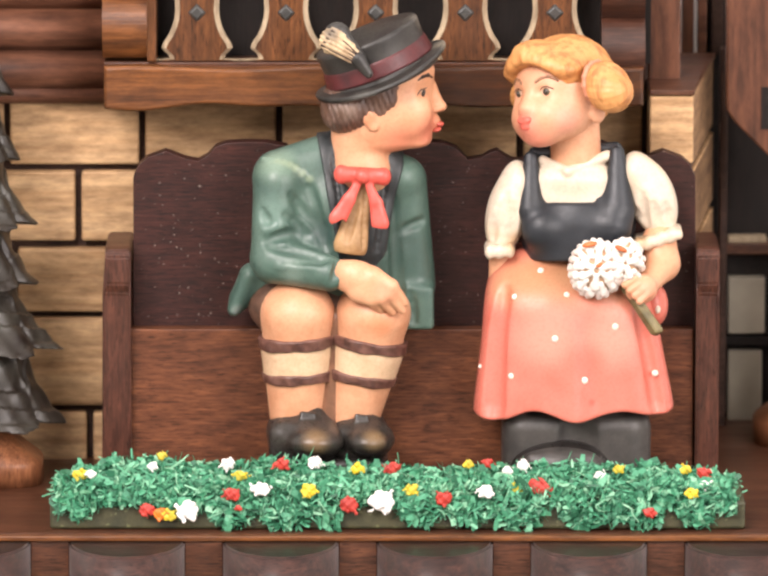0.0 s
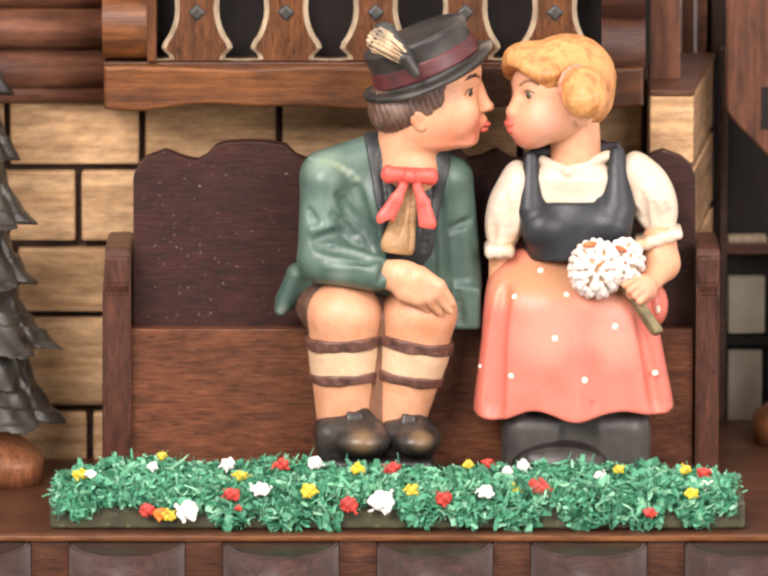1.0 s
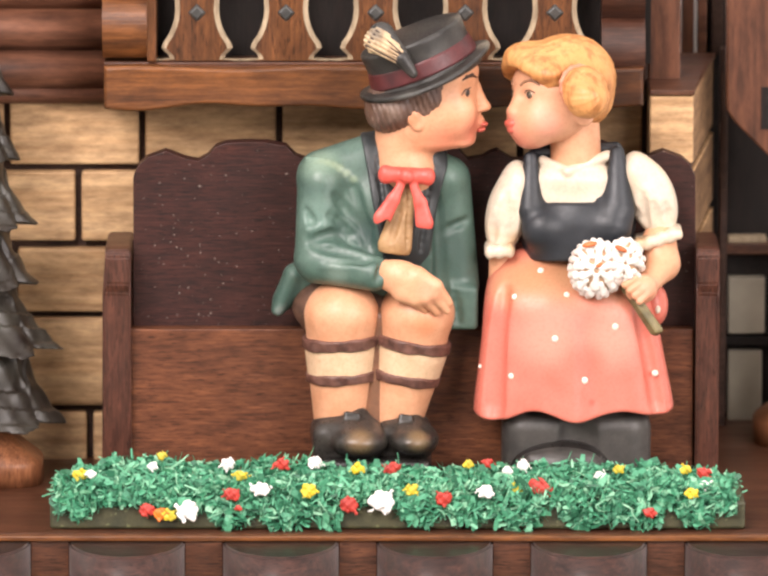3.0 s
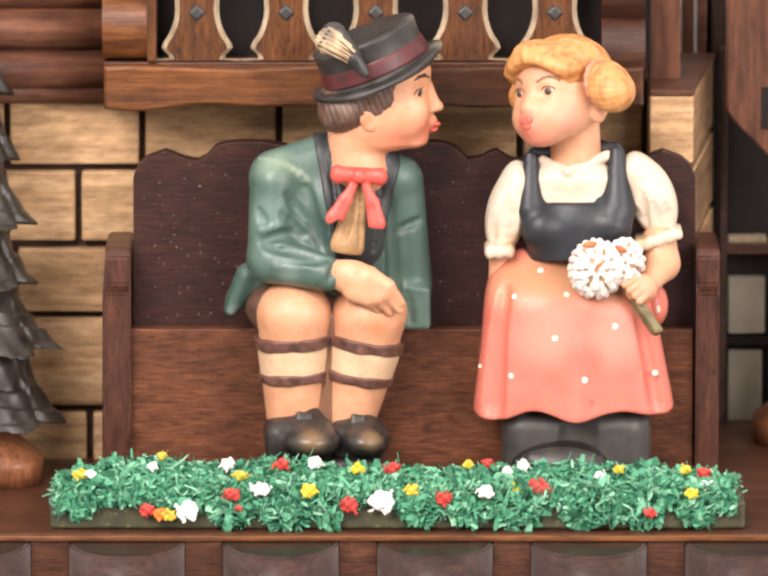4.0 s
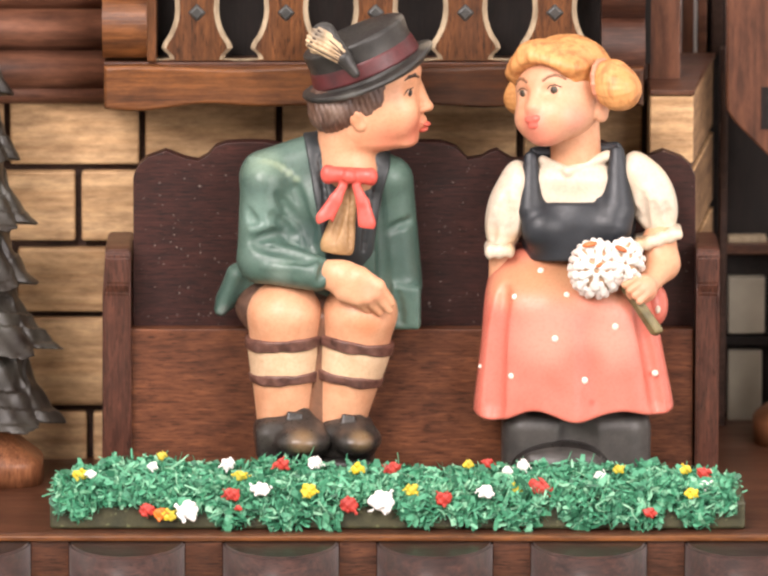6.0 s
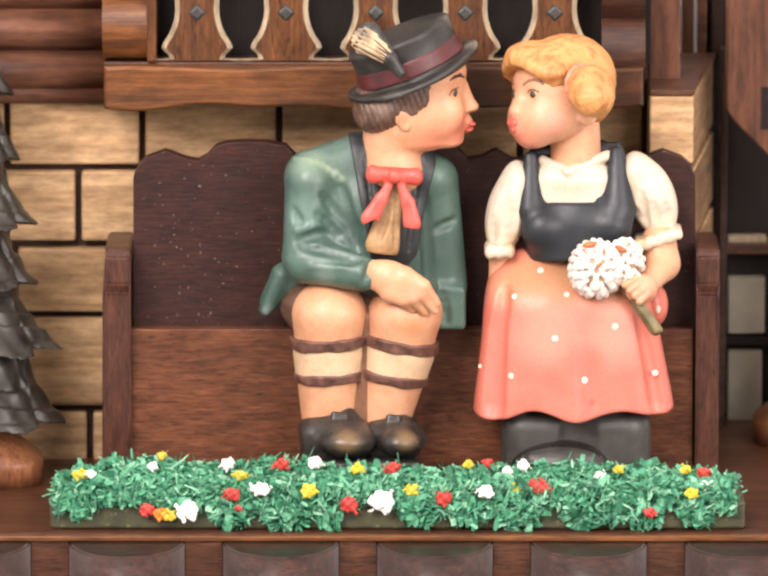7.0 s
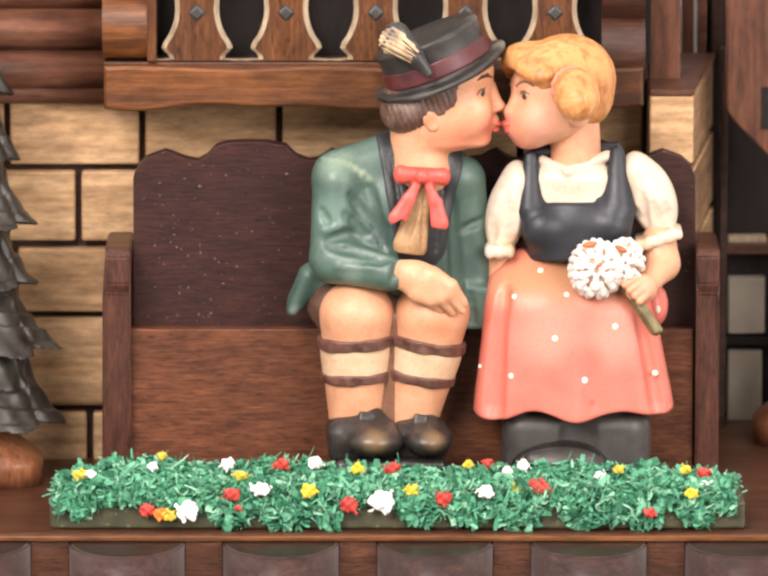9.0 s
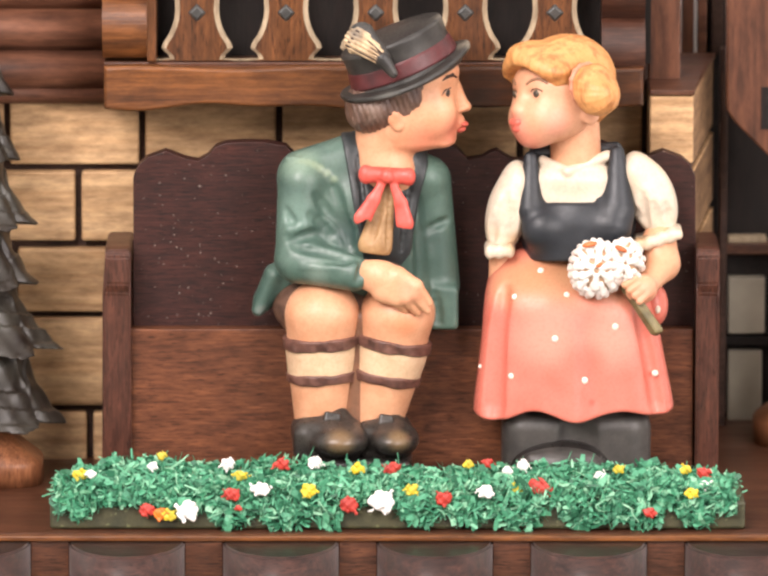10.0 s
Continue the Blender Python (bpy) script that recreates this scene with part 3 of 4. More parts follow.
def flower_strip():
    e = empty("flower_strip", "strip of green wood wool with painted flowers on a board", "flower bed")
    a, b = P(102, 1083, 40), P(1522, 1024, 40)
    ztop = b[2]
    part("board", box(a[0], b[0], 40, 300, 1.5, ztop, 6), M_STRIP, e, "dark green painted board")
    rnd = random.Random(3)
    # lumpy core under the shavings
    core = []
    for h in range(122, 1500, 22):
        zt = P(h, strip_top(h) + 10, 270)[2]
        for y in (75, 130, 190, 250):
            f = strip_rise(y) - 0.08
            core.append(ball(np.array([P(h, 0, y)[0], y, ztop - 4]), (24, 40, max(8.0, (zt - ztop) * f - 6)), k=10))
    v, f0 = carve(core, 7.0)
    verts, faces = [], []

    def shaving(c, size, facing):
        n = len(verts)
        ax = Vector((rnd.gauss(0, 1), rnd.gauss(0, 1), rnd.gauss(0, 1))).normalized()
        ax = (ax - facing * ax.dot(facing) * 0.7).normalized()
        sd = ax.cross(Vector((rnd.gauss(0, 1), rnd.gauss(0, 1), rnd.gauss(0, 1)))).normalized()
        nm = ax.cross(sd)
        w, l = size * rnd.uniform(0.14, 0.5), size
        curl = rnd.uniform(-0.6, 0.6) * size
        if rnd.random() < 0.2:
            w, l, curl = rnd.uniform(2.5, 5.0), size * 1.7, curl * 1.5
        for i, t in enumerate((-1.0, -0.33, 0.33, 1.0)):
            m = c + ax * (l * t * 0.5) + nm * (curl * (t * t - 0.4) * 0.5)
            ww = w * (1.0 if abs(t) < 0.5 else rnd.uniform(0.3, 0.9))
            verts.extend([m - sd * ww * 0.5, m + sd * ww * 0.5])
        for i in range(3):
            k = n + 2 * i
            faces.append((k, k + 1, k + 3, k + 2))
    for _ in range(10500):
        h = rnd.uniform(106, 1511)
        if rnd.random() < 0.62:
            y = rnd.uniform(42, 290)
            zt = P(h, strip_top(h) + 4, 270)[2]
            f = strip_rise(y)
            z = ztop + (zt - ztop) * f * rnd.uniform(0.75, 1.05) + 16 * noise.noise(Vector((h * 0.025, y * 0.03, 1))) - 3
            shaving(Vector((P(h, 0, y)[0], y, z)), rnd.uniform(12, 27) * (1.6 if rnd.random() < 0.3 else 1), Vector((0, -0.5, 0.85)))
        else:
            s = strip_hang(h)
            zt = ztop + 42
            z = zt - (42 + (ztop - 2) * s) * rnd.random() ** 0.8
            y = 34 - rnd.uniform(0, 12) + (max(0, z - ztop) * 0.3)
            shaving(Vector((P(h, 0, y)[0], y, max(z, 5))), rnd.uniform(11, 26) * (1.5 if rnd.random() < 0.3 else 1), Vector((0, -1, 0.1)))
    n = len(v)
    allv = np.concatenate([v * U, np.array(verts) * U])
    allf = f0.tolist() + [tuple(i + n for i in q) for q in faces]
    g = mesh_object("wood_wool", allv, allf, [M_GRASS])
    g.parent = e
    tagged(g, "green dyed wood wool like grass", kind="stuff")

    def bloom(mat, h, v, s, word):
        zt = P(h, strip_top(h) + 4, 270)[2]
        y = 20.0
        while y < 285 and P(h, v, y)[2] > ztop + (zt - ztop) * strip_rise(y) + 12:
            y += 3.0
        if v > 1012:
            y = 16.0
        c = P(h, v, max(16.0, y - 10))
        r2 = random.Random(int(h * 7 + v))
        s = s * 1.15
        fs = [ball(c, (s * 0.62, s * 0.2, s * 0.46), (0, r2.uniform(-40, 40), 0), k=4)]
        for i in range(6):
            t = 2 * math.pi * (i + r2.uniform(-0.4, 0.4)) / 6
            o = np.array([math.cos(t) * s * 0.72, r2.uniform(-0.15, 0.1) * s, math.sin(t) * s * 0.5])
            fs.append(limb(c + o * 0.2, c + o * r2.uniform(0.35, 0.95), s * r2.uniform(0.22, 0.38), s * r2.uniform(0.12, 0.3), 5, flat=0.5))
        for i in range(4):
            t = r2.uniform(0, 6.28)
            fs.append(brick_form(c + np.array([math.cos(t) * s * 0.6, -0.12 * s, math.sin(t) * s * 0.4]), (s * r2.uniform(0.25, 0.5), s * 0.05, s * r2.uniform(0.08, 0.16)), (r2.uniform(-30, 30), r2.uniform(-90, 90), r2.uniform(-25, 25)), 2, rnd=1.2))
        vv, ff = carve(fs, max(1.5, s / 13), lambda X: 1.3 * np.sin(X[..., 0] * 0.33 + h) * np.sin(X[..., 2] * 0.37 + v) + 0.7 * np.sin(X[..., 0] * 0.8 + X[..., 2] * 0.6))
        ob = mesh_object("flower", vv * U, ff, [mat], None, True)
        ob.parent = e
        tagged(ob, word + " painted flower")
    for h, v, s in ((186, 968, 13), (312, 952, 13), (465, 948, 19), (532, 998, 23), (384, 1042, 29), (642, 945, 20), (778, 1024, 34), (990, 1005, 21), (1068, 950, 18), (1036, 960, 14), (1441, 992, 17), (1226, 972, 16)):
        bloom(M_WHITE, h, v, s, "white")
    for h, v, s in ((476, 1008, 21), (302, 1041, 21), (575, 948, 21), (714, 1030, 25), (800, 957, 20), (906, 1018, 23), (996, 946, 15), (1101, 997, 28), (1436, 966, 18), (1326, 1046, 16), (487, 1037, 8)):
        bloom(M_RED, h, v, s, "red")
    for h, v, s in ((163, 970, 19), (330, 931, 13), (490, 971, 18), (346, 1052, 19), (630, 1003, 21), (730, 957, 18), (840, 1001, 20), (955, 947, 14), (1061, 996, 18), (1400, 959, 15), (1413, 1006, 17), (1264, 958, 14)):
        bloom(M_YELLOW, h, v, s, "yellow")
    bloom(M_ORANGE, 326, 1048, 18, "orange")


# ---- carved figures ----
SKIN = (0.68, 0.355, 0.205)
SKIN2 = (0.61, 0.295, 0.16)
PINK = (0.7, 0.19, 0.125)
M_DOT = paint("white_dot", (0.8, 0.74, 0.64), (0.72, 0.64, 0.52), 0.4)
M_BLACK = paint("black_paint_and_shade", (0.02, 0.018, 0.016), (0.012, 0.01, 0.01), 0.3)
M_EYE = paint("eye_white", (0.66, 0.45, 0.32), (0.56, 0.36, 0.25), 0.3)
M_IRIS = paint("iris_brown", (0.05, 0.035, 0.028), (0.03, 0.022, 0.018), 0.25)
M_OLIVE = paint("iris_olive", (0.1, 0.08, 0.048), (0.07, 0.054, 0.033), 0.4)
M_TAN = paint("tan_brow", (0.3, 0.155, 0.085), (0.24, 0.12, 0.065), 0.4)
M_BROW = paint("brow_brown", (0.05, 0.025, 0.015), (0.03, 0.015, 0.01), 0.4)
M_LIP = paint("lip_red", (0.64, 0.14, 0.1), (0.54, 0.11, 0.075), 0.38)


def boy():
    base = P(640, 940, 420)
    base[2] = 0.0
    o = base

    def blush_or_light(h, v, y, r, c):
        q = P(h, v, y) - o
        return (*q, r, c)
    skin = paint("boy_skin", SKIN, SKIN2, 0.42, [blush_or_light(838, 268, 400, 62, (0.66, 0.22, 0.135)), blush_or_light(780, 288, 380, 60, (0.66, 0.25, 0.145)), blush_or_light(716, 246, 352, 24, (0.66, 0.25, 0.13)), blush_or_light(560, 645, 330, 48, (0.75, 0.33, 0.19)), blush_or_light(740, 665, 330, 42, (0.66, 0.26, 0.13)), blush_or_light(745, 590, 320, 40, (0.78, 0.36, 0.23))], 0.4)
    # Pale spots paint highlights; dark ones paint shade on the folds and far sleeve.
    green = paint("green_coat", (0.08, 0.138, 0.11), (0.04, 0.08, 0.066), 0.38, [blush_or_light(525, 335, 410, 60, (0.17, 0.25, 0.19)), *[blush_or_light(500 + 92 * q, 322 + 44 * q ** 2.2, 402, 15, (0.22, 0.29, 0.2)) for q in (0, 0.14, 0.28, 0.42, 0.56, 0.7, 0.85, 1.0)], blush_or_light(560, 555, 350, 40, (0.17, 0.24, 0.2)), blush_or_light(515, 440, 380, 60, (0.12, 0.2, 0.165)), blush_or_light(620, 480, 390, 45, (0.035, 0.07, 0.062)), blush_or_light(790, 520, 430, 120, (0.045, 0.085, 0.07)), blush_or_light(445, 640, 440, 25, (0.2, 0.24, 0.22))], 0.5, 75)
    lapel = paint("dark_lapel", (0.028, 0.034, 0.036), (0.016, 0.02, 0.022), 0.4)
    tan = paint("tan_vest", (0.4, 0.24, 0.11), (0.27, 0.15, 0.06), 0.5)
    red = paint("red_bow", (0.66, 0.11, 0.085), (0.55, 0.07, 0.05), 0.4)
    hair = paint("brown_hair", (0.15, 0.09, 0.066), (0.075, 0.043, 0.034), 0.42, [blush_or_light(660, 225, 350, 40, (0.2, 0.14, 0.11))], 0.5, 200, strands=(1, 0.3, 0.25))
    # Pale spots paint the highlights along the brim and crown edges.
    felt = paint("black_hat", (0.036, 0.034, 0.03), (0.015, 0.014, 0.013), 0.42, [blush_or_light(872, 96, 430, 46, (0.2, 0.18, 0.14)), blush_or_light(815, 34, 420, 34, (0.13, 0.12, 0.1)), blush_or_light(690, 190, 300, 50, (0.1, 0.1, 0.09))], 0.6, 200)
    band = paint("burgundy_band", (0.1, 0.018, 0.02), (0.05, 0.01, 0.012), 0.42)
    cream = paint("cream_sock", (0.7, 0.5, 0.32), (0.62, 0.41, 0.25), 0.42)
    strap = paint("brown_strap", (0.17, 0.08, 0.06), (0.065, 0.028, 0.022), 0.38, (), 0.7, 420)
    shoe = paint("worn_shoe", (0.04, 0.035, 0.03), (0.022, 0.02, 0.018), 0.3, [blush_or_light(604, 902, 300, 40, (0.19, 0.12, 0.06)), blush_or_light(724, 897, 305, 36, (0.17, 0.11, 0.055))])
    short = paint("brown_shorts", (0.12, 0.062, 0.04), (0.06, 0.03, 0.02), 0.5, (), 0.7, 500)
    tuft = paint("cream_tuft", (0.62, 0.47, 0.29), (0.3, 0.2, 0.11), 0.5, [blush_or_light(636, 70, 310, 26, (0.13, 0.11, 0.085))], 0.5, 500)
    g = []
    Y = 440.0
    # head and neck
    hv = np.array([95, 143, 170, 192, 215, 236, 252, 266, 277, 290, 309])
    hz = np.array([P(800, v, Y)[2] for v in hv])[::-1]
    hf = np.array([P(h, 200, Y)[0] for h in (836, 848, 845, 842, 844, 846, 846, 843, 838, 833, 792)])[::-1]
    hw = np.array([74, 80, 80, 79, 78, 77, 75, 71, 66, 60, 46.0])[::-1]
    hc, hb = P(735, 200, Y)[0], P(652, 200, Y)[0]
    fz = np.linspace(hz[0], hz[-1], 120)
    soft = np.hanning(9) / np.hanning(9).sum()
    hf, hw = (np.convolve(np.pad(np.interp(fz, hz, q), 4, mode="edge"), soft, "valid") for q in (hf, hw))

    def skull(X):
        """Head in profile: brow, cheeks and jaw as stacked ovals about the ear's axis."""
        dx, z = X[..., 0] - hc, X[..., 2]
        reach = np.where(dx > 0, np.interp(z, fz, hf) - hc, hc - hb)
        w = np.interp(z, fz, hw)
        r = (np.abs(dx / reach) ** 2.1 + np.abs((X[..., 1] - Y) / w) ** 2.1) ** (1 / 2.1)
        return (r - 1) * w * 0.8
    head = [form(skull, (hb - 8, Y - 90, hz[0]), (hc + 125, Y + 90, hz[-1]), 10), form(lambda X: np.maximum(hz[0] + 0.05 * np.maximum(X[..., 0] - hc, 0) - X[..., 2], X[..., 2] - hz[-1]), (0, 0, 0), (0, 0, 0), 22, "&"),
            limb(P(843, 178, Y), P(858, 213, Y), 8, 10, k=12), ball(P(861, 218, Y), (11.5, 14, 9), k=8), ball(P(848, 224, Y - 10), (10, 9, 7), k=6),
            ball(P(848, 247, Y), (11, 15, 11), k=14), ball(P(818, 284, Y), (13, 30, 10), k=26), ball(P(800, 232, Y - 48), (34, 18, 30), k=34),
            limb(P(853, 233, Y - 12), P(849, 242, Y - 22), 2.5, 3, k=8, op="-"), 
            ball(P(834, 188, Y - 62), (15, 12, 11), k=14, op="-"),
            limb(P(690, 262, Y + 6), P(700, 345, Y + 6), 55, 66, k=14),
            limb(P(712, 238, Y - 76), P(722, 257, Y - 76), 17, 12, k=4, flat=0.6), limb(P(713, 239, Y - 90), P(719, 250, Y - 88), 5, 4, k=6, op="-")]
    g.append((skin, carve(head, 2.8)))
    lips = [ball(P(855, 252, Y - 2), (12, 15, 6), (0, 8, 0), k=1), ball(P(851, 264, Y - 2), (11, 14, 6), (0, -12, 0), k=1)]
    g.append((M_LIP, carve(lips, 1.2)))
    ey = onto(head, 821, 191)
    g.append((M_EYE, carve([ball(ey + (-1, 3, 0), (9, 5, 9), (0, 14, 0), k=2)], 1.2)))
    g.append((M_IRIS, carve([ball(ey + (3, 0.5, 0), (4.5, 4.5, 9), (0, 18, 0), k=2)], 1.0)))
    g.append((M_BROW, carve([limb(onto(head, 811, 195), onto(head, 818, 184), 1.5, 2.0, k=2), limb(onto(head, 818, 184), onto(head, 830, 179), 2.0, 1.8, k=2), *[limb(onto(head, a, b), onto(head, c, d), r0, r1, k=3) for a, b, c, d, r0, r1 in ((813, 164, 822, 157, 2.0, 3.6), (822, 157, 833, 153, 3.6, 4.2), (833, 153, 842, 158, 4.0, 2.0))]], 1.1)))
    hr = [ball(P(684, 212, Y), (72, 92, 60), k=10), ball(P(728, 178, Y), (58, 92, 46), (0, -14, 0), k=16), ball(P(658, 238, Y), (36, 74, 32), k=14), limb(P(757, 174, Y - 58), P(757, 206, Y - 68), 24, 15, k=16), limb(P(750, 206, Y - 69), P(740, 230, Y - 72), 15, 8, k=12), limb(P(735, 205, Y - 66), P(728, 224, Y - 70), 16, 10, k=12)]
    g.append((hair, carve(hr, 3.0, lambda X: 1.1 * np.sin(0.5 * X[..., 0] + 0.2 * X[..., 2]) + 0.8 * np.sin(0.9 * X[..., 0] + 0.3 * X[..., 1]))))
    # hat, leaning back over the nape
    c = P(737, 142, Y)
    R = np.array(Euler((radians(4), radians(-22.5), 0)).to_matrix())

    def hatform(rz, lo, hi, rnd=3.0):
        def f(X):
            q = (X - c) @ R
            r = np.sqrt(q[..., 0] ** 2 + (q[..., 1] * 1.12) ** 2)
            d = np.stack([r - rz(q[..., 2]), lo(r, q) - q[..., 2], q[..., 2] - hi(r, q)], -1) + rnd
            return np.sqrt((np.maximum(d, 0) ** 2).sum(-1)) + np.minimum(d.max(-1), 0) - rnd
        return form(f, c - 165, c + 165, 4)
    droop = lambda q: -0.0009 * q[..., 1] ** 2
    g.append((felt, carve([hatform(lambda z: 146.0, lambda r, q: -6 + droop(q), lambda r, q: 5 + droop(q), 3.5), hatform(lambda z: 116 - 0.2 * z + 0.0022 * z * z, lambda r, q: -25, lambda r, q: 88 - 0.0006 * r * r, 6)], 3.6)))
    g.append((band, carve([hatform(lambda z: 120.5 - 0.2 * z, lambda r, q: 4, lambda r, q: 40, 3)], 3.0)))
    t0, t1, t2 = P(640, 84, 318), P(690, 120, 312), P(712, 150, 306)
    g.append((tuft, carve([limb(t0, t1, 29, 14, flat=0.7)], 2.2, lambda X: 1.6 * np.sin(0.6 * (0.55 * X[..., 0] + X[..., 2])))))
    pp = np.array([0.56, 0, 0.83])
    g.append((M_BROW, carve([limb(t0 + pp * o * 20 + (-14, -17 + 5 * abs(o), 8), t1 + pp * o * 9 + (0, -9, 0), 2.5, 1.8, k=1) for o in (-0.9, -0.45, 0.05, 0.5, 0.95)], 1.3)))
    g.append((felt, carve([limb(P(648, 72, 326), P(690, 118, 324), 28, 17, flat=0.6), limb(t1, t2, 17, 10, flat=0.8)], 2.4)))
    # coat
    coat = [ball(P(650, 450, 474), (156, 88, 160), k=10), limb(P(620, 318, 466), P(528, 356, 455), 44, 52, k=30), limb(P(725, 330, 466), P(778, 362, 462), 42, 46, k=30), brick_form(P(655, 560, 490), (158, 68, 90), None, 40, rnd=50),
            limb(P(528, 372, 430), P(518, 525, 408), 52, 47, k=16), limb(P(522, 532, 400), P(632, 558, 350), 48, 37, k=16),
            limb(P(786, 368, 470), P(806, 560, 474), 46, 43, k=14), brick_form(P(816, 620, 480), (31, 60, 46), None, 22, rnd=10),
            limb(P(470, 560, 470), P(438, 632, 470), 22, 14, k=12, flat=1.6), limb(P(500, 560, 480), P(452, 610, 480), 34, 22, k=16)]
    coat += [q for path, r0, r1 in ((((556, 400), (585, 440), (622, 470)), 5, 12), (((508, 492), (545, 474), (600, 478)), 9, 6), (((515, 505), (560, 512), (612, 525)), 3, 8), (((592, 385), (604, 430), (622, 500)), 7, 10),
                                   (((495, 430), (510, 460)), 3, 5), (((545, 440), (575, 462)), 5, 3), (((565, 540), (630, 528)), 4, 6), (((650, 535), (640, 575)), 4, 4),
                                   (((762, 486), (790, 462), (822, 450)), 2, 4), (((762, 410), (768, 480), (772, 600)), 7, 10), (((800, 600), (806, 655)), 3, 4)) for q in crease(coat, path, r0, r1, 14, "-", 0.3)]
    coat += crease(coat, ((498, 326), (540, 329), (572, 344), (592, 366)), 7, 6, 3, "+") + crease(coat, ((500, 470), (530, 462)), 6, 4, 10, "+") + crease(coat, ((530, 545), (600, 548)), 5, 4, 10, "+")
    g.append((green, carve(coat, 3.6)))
    # dark lapels and lining, proud of the coat between two slanting edges
    lv = np.array([255, 300, 340, 400, 460, 525, 560])
    lz = np.array([P(650, v, 400)[2] for v in lv])[::-1]
    la = np.array([P(h, 400, 400)[0] for h in (596, 610, 618, 628, 640, 652, 660)])[::-1]
    lb = np.array([P(h, 400, 400)[0] for h in (770, 784, 784, 768, 757, 748, 744)])[::-1]
    lap = [(lambda X, f=q[0]: f(X) - 6.0, q[1], q[2], q[3] - 6, q[4] + 6) for q in coat[:3]]
    lap.append(limb(P(700, 318, 470), P(700, 300, 476), 82, 70, k=20, flat=0.75))
    lap.append(form(lambda X: np.maximum(np.interp(X[..., 2], lz, la) - X[..., 0], X[..., 0] - np.interp(X[..., 2], lz, lb)), (0, 0, 0), (0, 0, 0), 4, "&"))
    lap.append(form(lambda X: np.maximum(lz[0] - X[..., 2], X[..., 2] - lz[-1]), (0, 0, 0), (0, 0, 0), 4, "&"))
    lap += crease(lap, ((640, 320), (650, 400), (664, 500)), 3, 3, 8) + crease(lap, ((752, 340), (740, 420), (730, 510)), 3, 3, 8)
    g.append((lapel, carve(lap, 3.0)))
    vest = [limb(P(702, 380, 376), P(676, 500, 362), 16, 36, k=10, flat=0.45), brick_form(P(672, 545, 360), (70, 60, 28), (0, 8, 0), 3, "-", 3)]
    vest += crease(vest[:1], ((704, 395), (700, 505)), 2.5, 2.5, 6) + crease(vest[:1], ((690, 420), (668, 490)), 4, 6, 10)
    g.append((tan, carve(vest, 3.0)))
    bow = [limb(P(664, 356, 358), P(738, 360, 358), 17, 17, k=8, flat=0.9), ball(P(655, 356, 358), (14, 16, 20), k=8), ball(P(745, 361, 358), (13, 16, 18), k=8), ball(P(700, 360, 346), (15, 12, 15), k=4),
           limb(P(688, 378, 350), P(672, 408, 344), 9, 13, k=6, flat=0.6), limb(P(672, 408, 344), P(650, 446, 338), 14, 19, k=6, flat=0.45),
           limb(P(714, 380, 350), P(728, 415, 344), 9, 13, k=6, flat=0.6), limb(P(728, 415, 344), P(736, 456, 338), 14, 19, k=6, flat=0.45),
           brick_form(P(640, 470, 338), (30, 30, 12), (0, -28, 0), 3, "-", 2), brick_form(P(737, 482, 338), (30, 30, 16), (0, 8, 0), 3, "-", 2)]
    g.append((red, carve(bow, 2.4)))
    # one palm laid over the other knee
    palm = [ball(P(700, 574, 336), (58, 26, 36), (0, 30, 0), k=10), limb(P(652, 559, 352), P(690, 570, 338), 30, 34, k=16, flat=0.7)]
    for i, (a, b) in enumerate((((724, 562), (786, 618)), ((716, 576), (782, 634)), ((704, 590), (762, 638)), ((690, 600), (738, 634)))):
        m = ((a[0] + b[0]) / 2 + 4, (a[1] + b[1]) / 2 - 6)
        palm += [limb(P(*a, 326 + 2 * i), P(*m, 316 + 3 * i), 18, 14.5, k=12), limb(P(*m, 316 + 3 * i), P(*b, 330 + 4 * i), 14.5, 8.5, k=5)]
    g.append((skin, carve(palm, 2.6)))
    # legs
    legs = [(568, 640, 569, 846, 76, 60), (722, 640, 682, 846, 75, 56)]
    allleg = []
    for h0, v0, h1, v1, r0, r1 in legs:
        a, b = P(h0, v0 + 2, 410), P(h1, v1, 430)
        allleg.append([ball(a, (r0 + 1, 76, 70), k=20), ball(a + (0, 60, 4), (r0 + 2, 90, 66), k=30), limb(P((h0 * 2 + h1) / 3, 720, 425), b, r0 - 2, r1, k=40)])
    g.append((skin, carve(allleg[0], 3.6)))
    g.append((skin, carve(allleg[1], 3.6)))
    # Added filler between the legs, coloured for brown crease stain and shade.
    g.append((paint("brown_crease_shade", (0.2, 0.09, 0.045), (0.11, 0.05, 0.025), 0.5), carve([limb(P(647, 650, 415), P(634, 868, 420), 26, 34)], 4.0)))

    def hoop(forms, v0, v1, grow, bow_z, mat, h):
        fs = [(lambda X, f=s[0]: f(X) - grow, s[1], s[2], s[3] - grow, s[4] + grow) for s in forms]
        za, zb = P(640, v1, 380)[2], P(640, v0, 380)[2]

        def cut(X):
            z = X[..., 2] + bow_z(X)
            return np.maximum(za - z, z - zb)
        fs.append(form(cut, (0, 0, 0), (0, 0, 0), 3.0, "&"))
        wob = (lambda X: 1.0 * np.sin(0.07 * X[..., 0] + v0) + 0.5 * np.sin(0.16 * X[..., 0] + 0.2 * X[..., 2])) if mat == strap else None
        return (mat, carve(fs, h, wob))
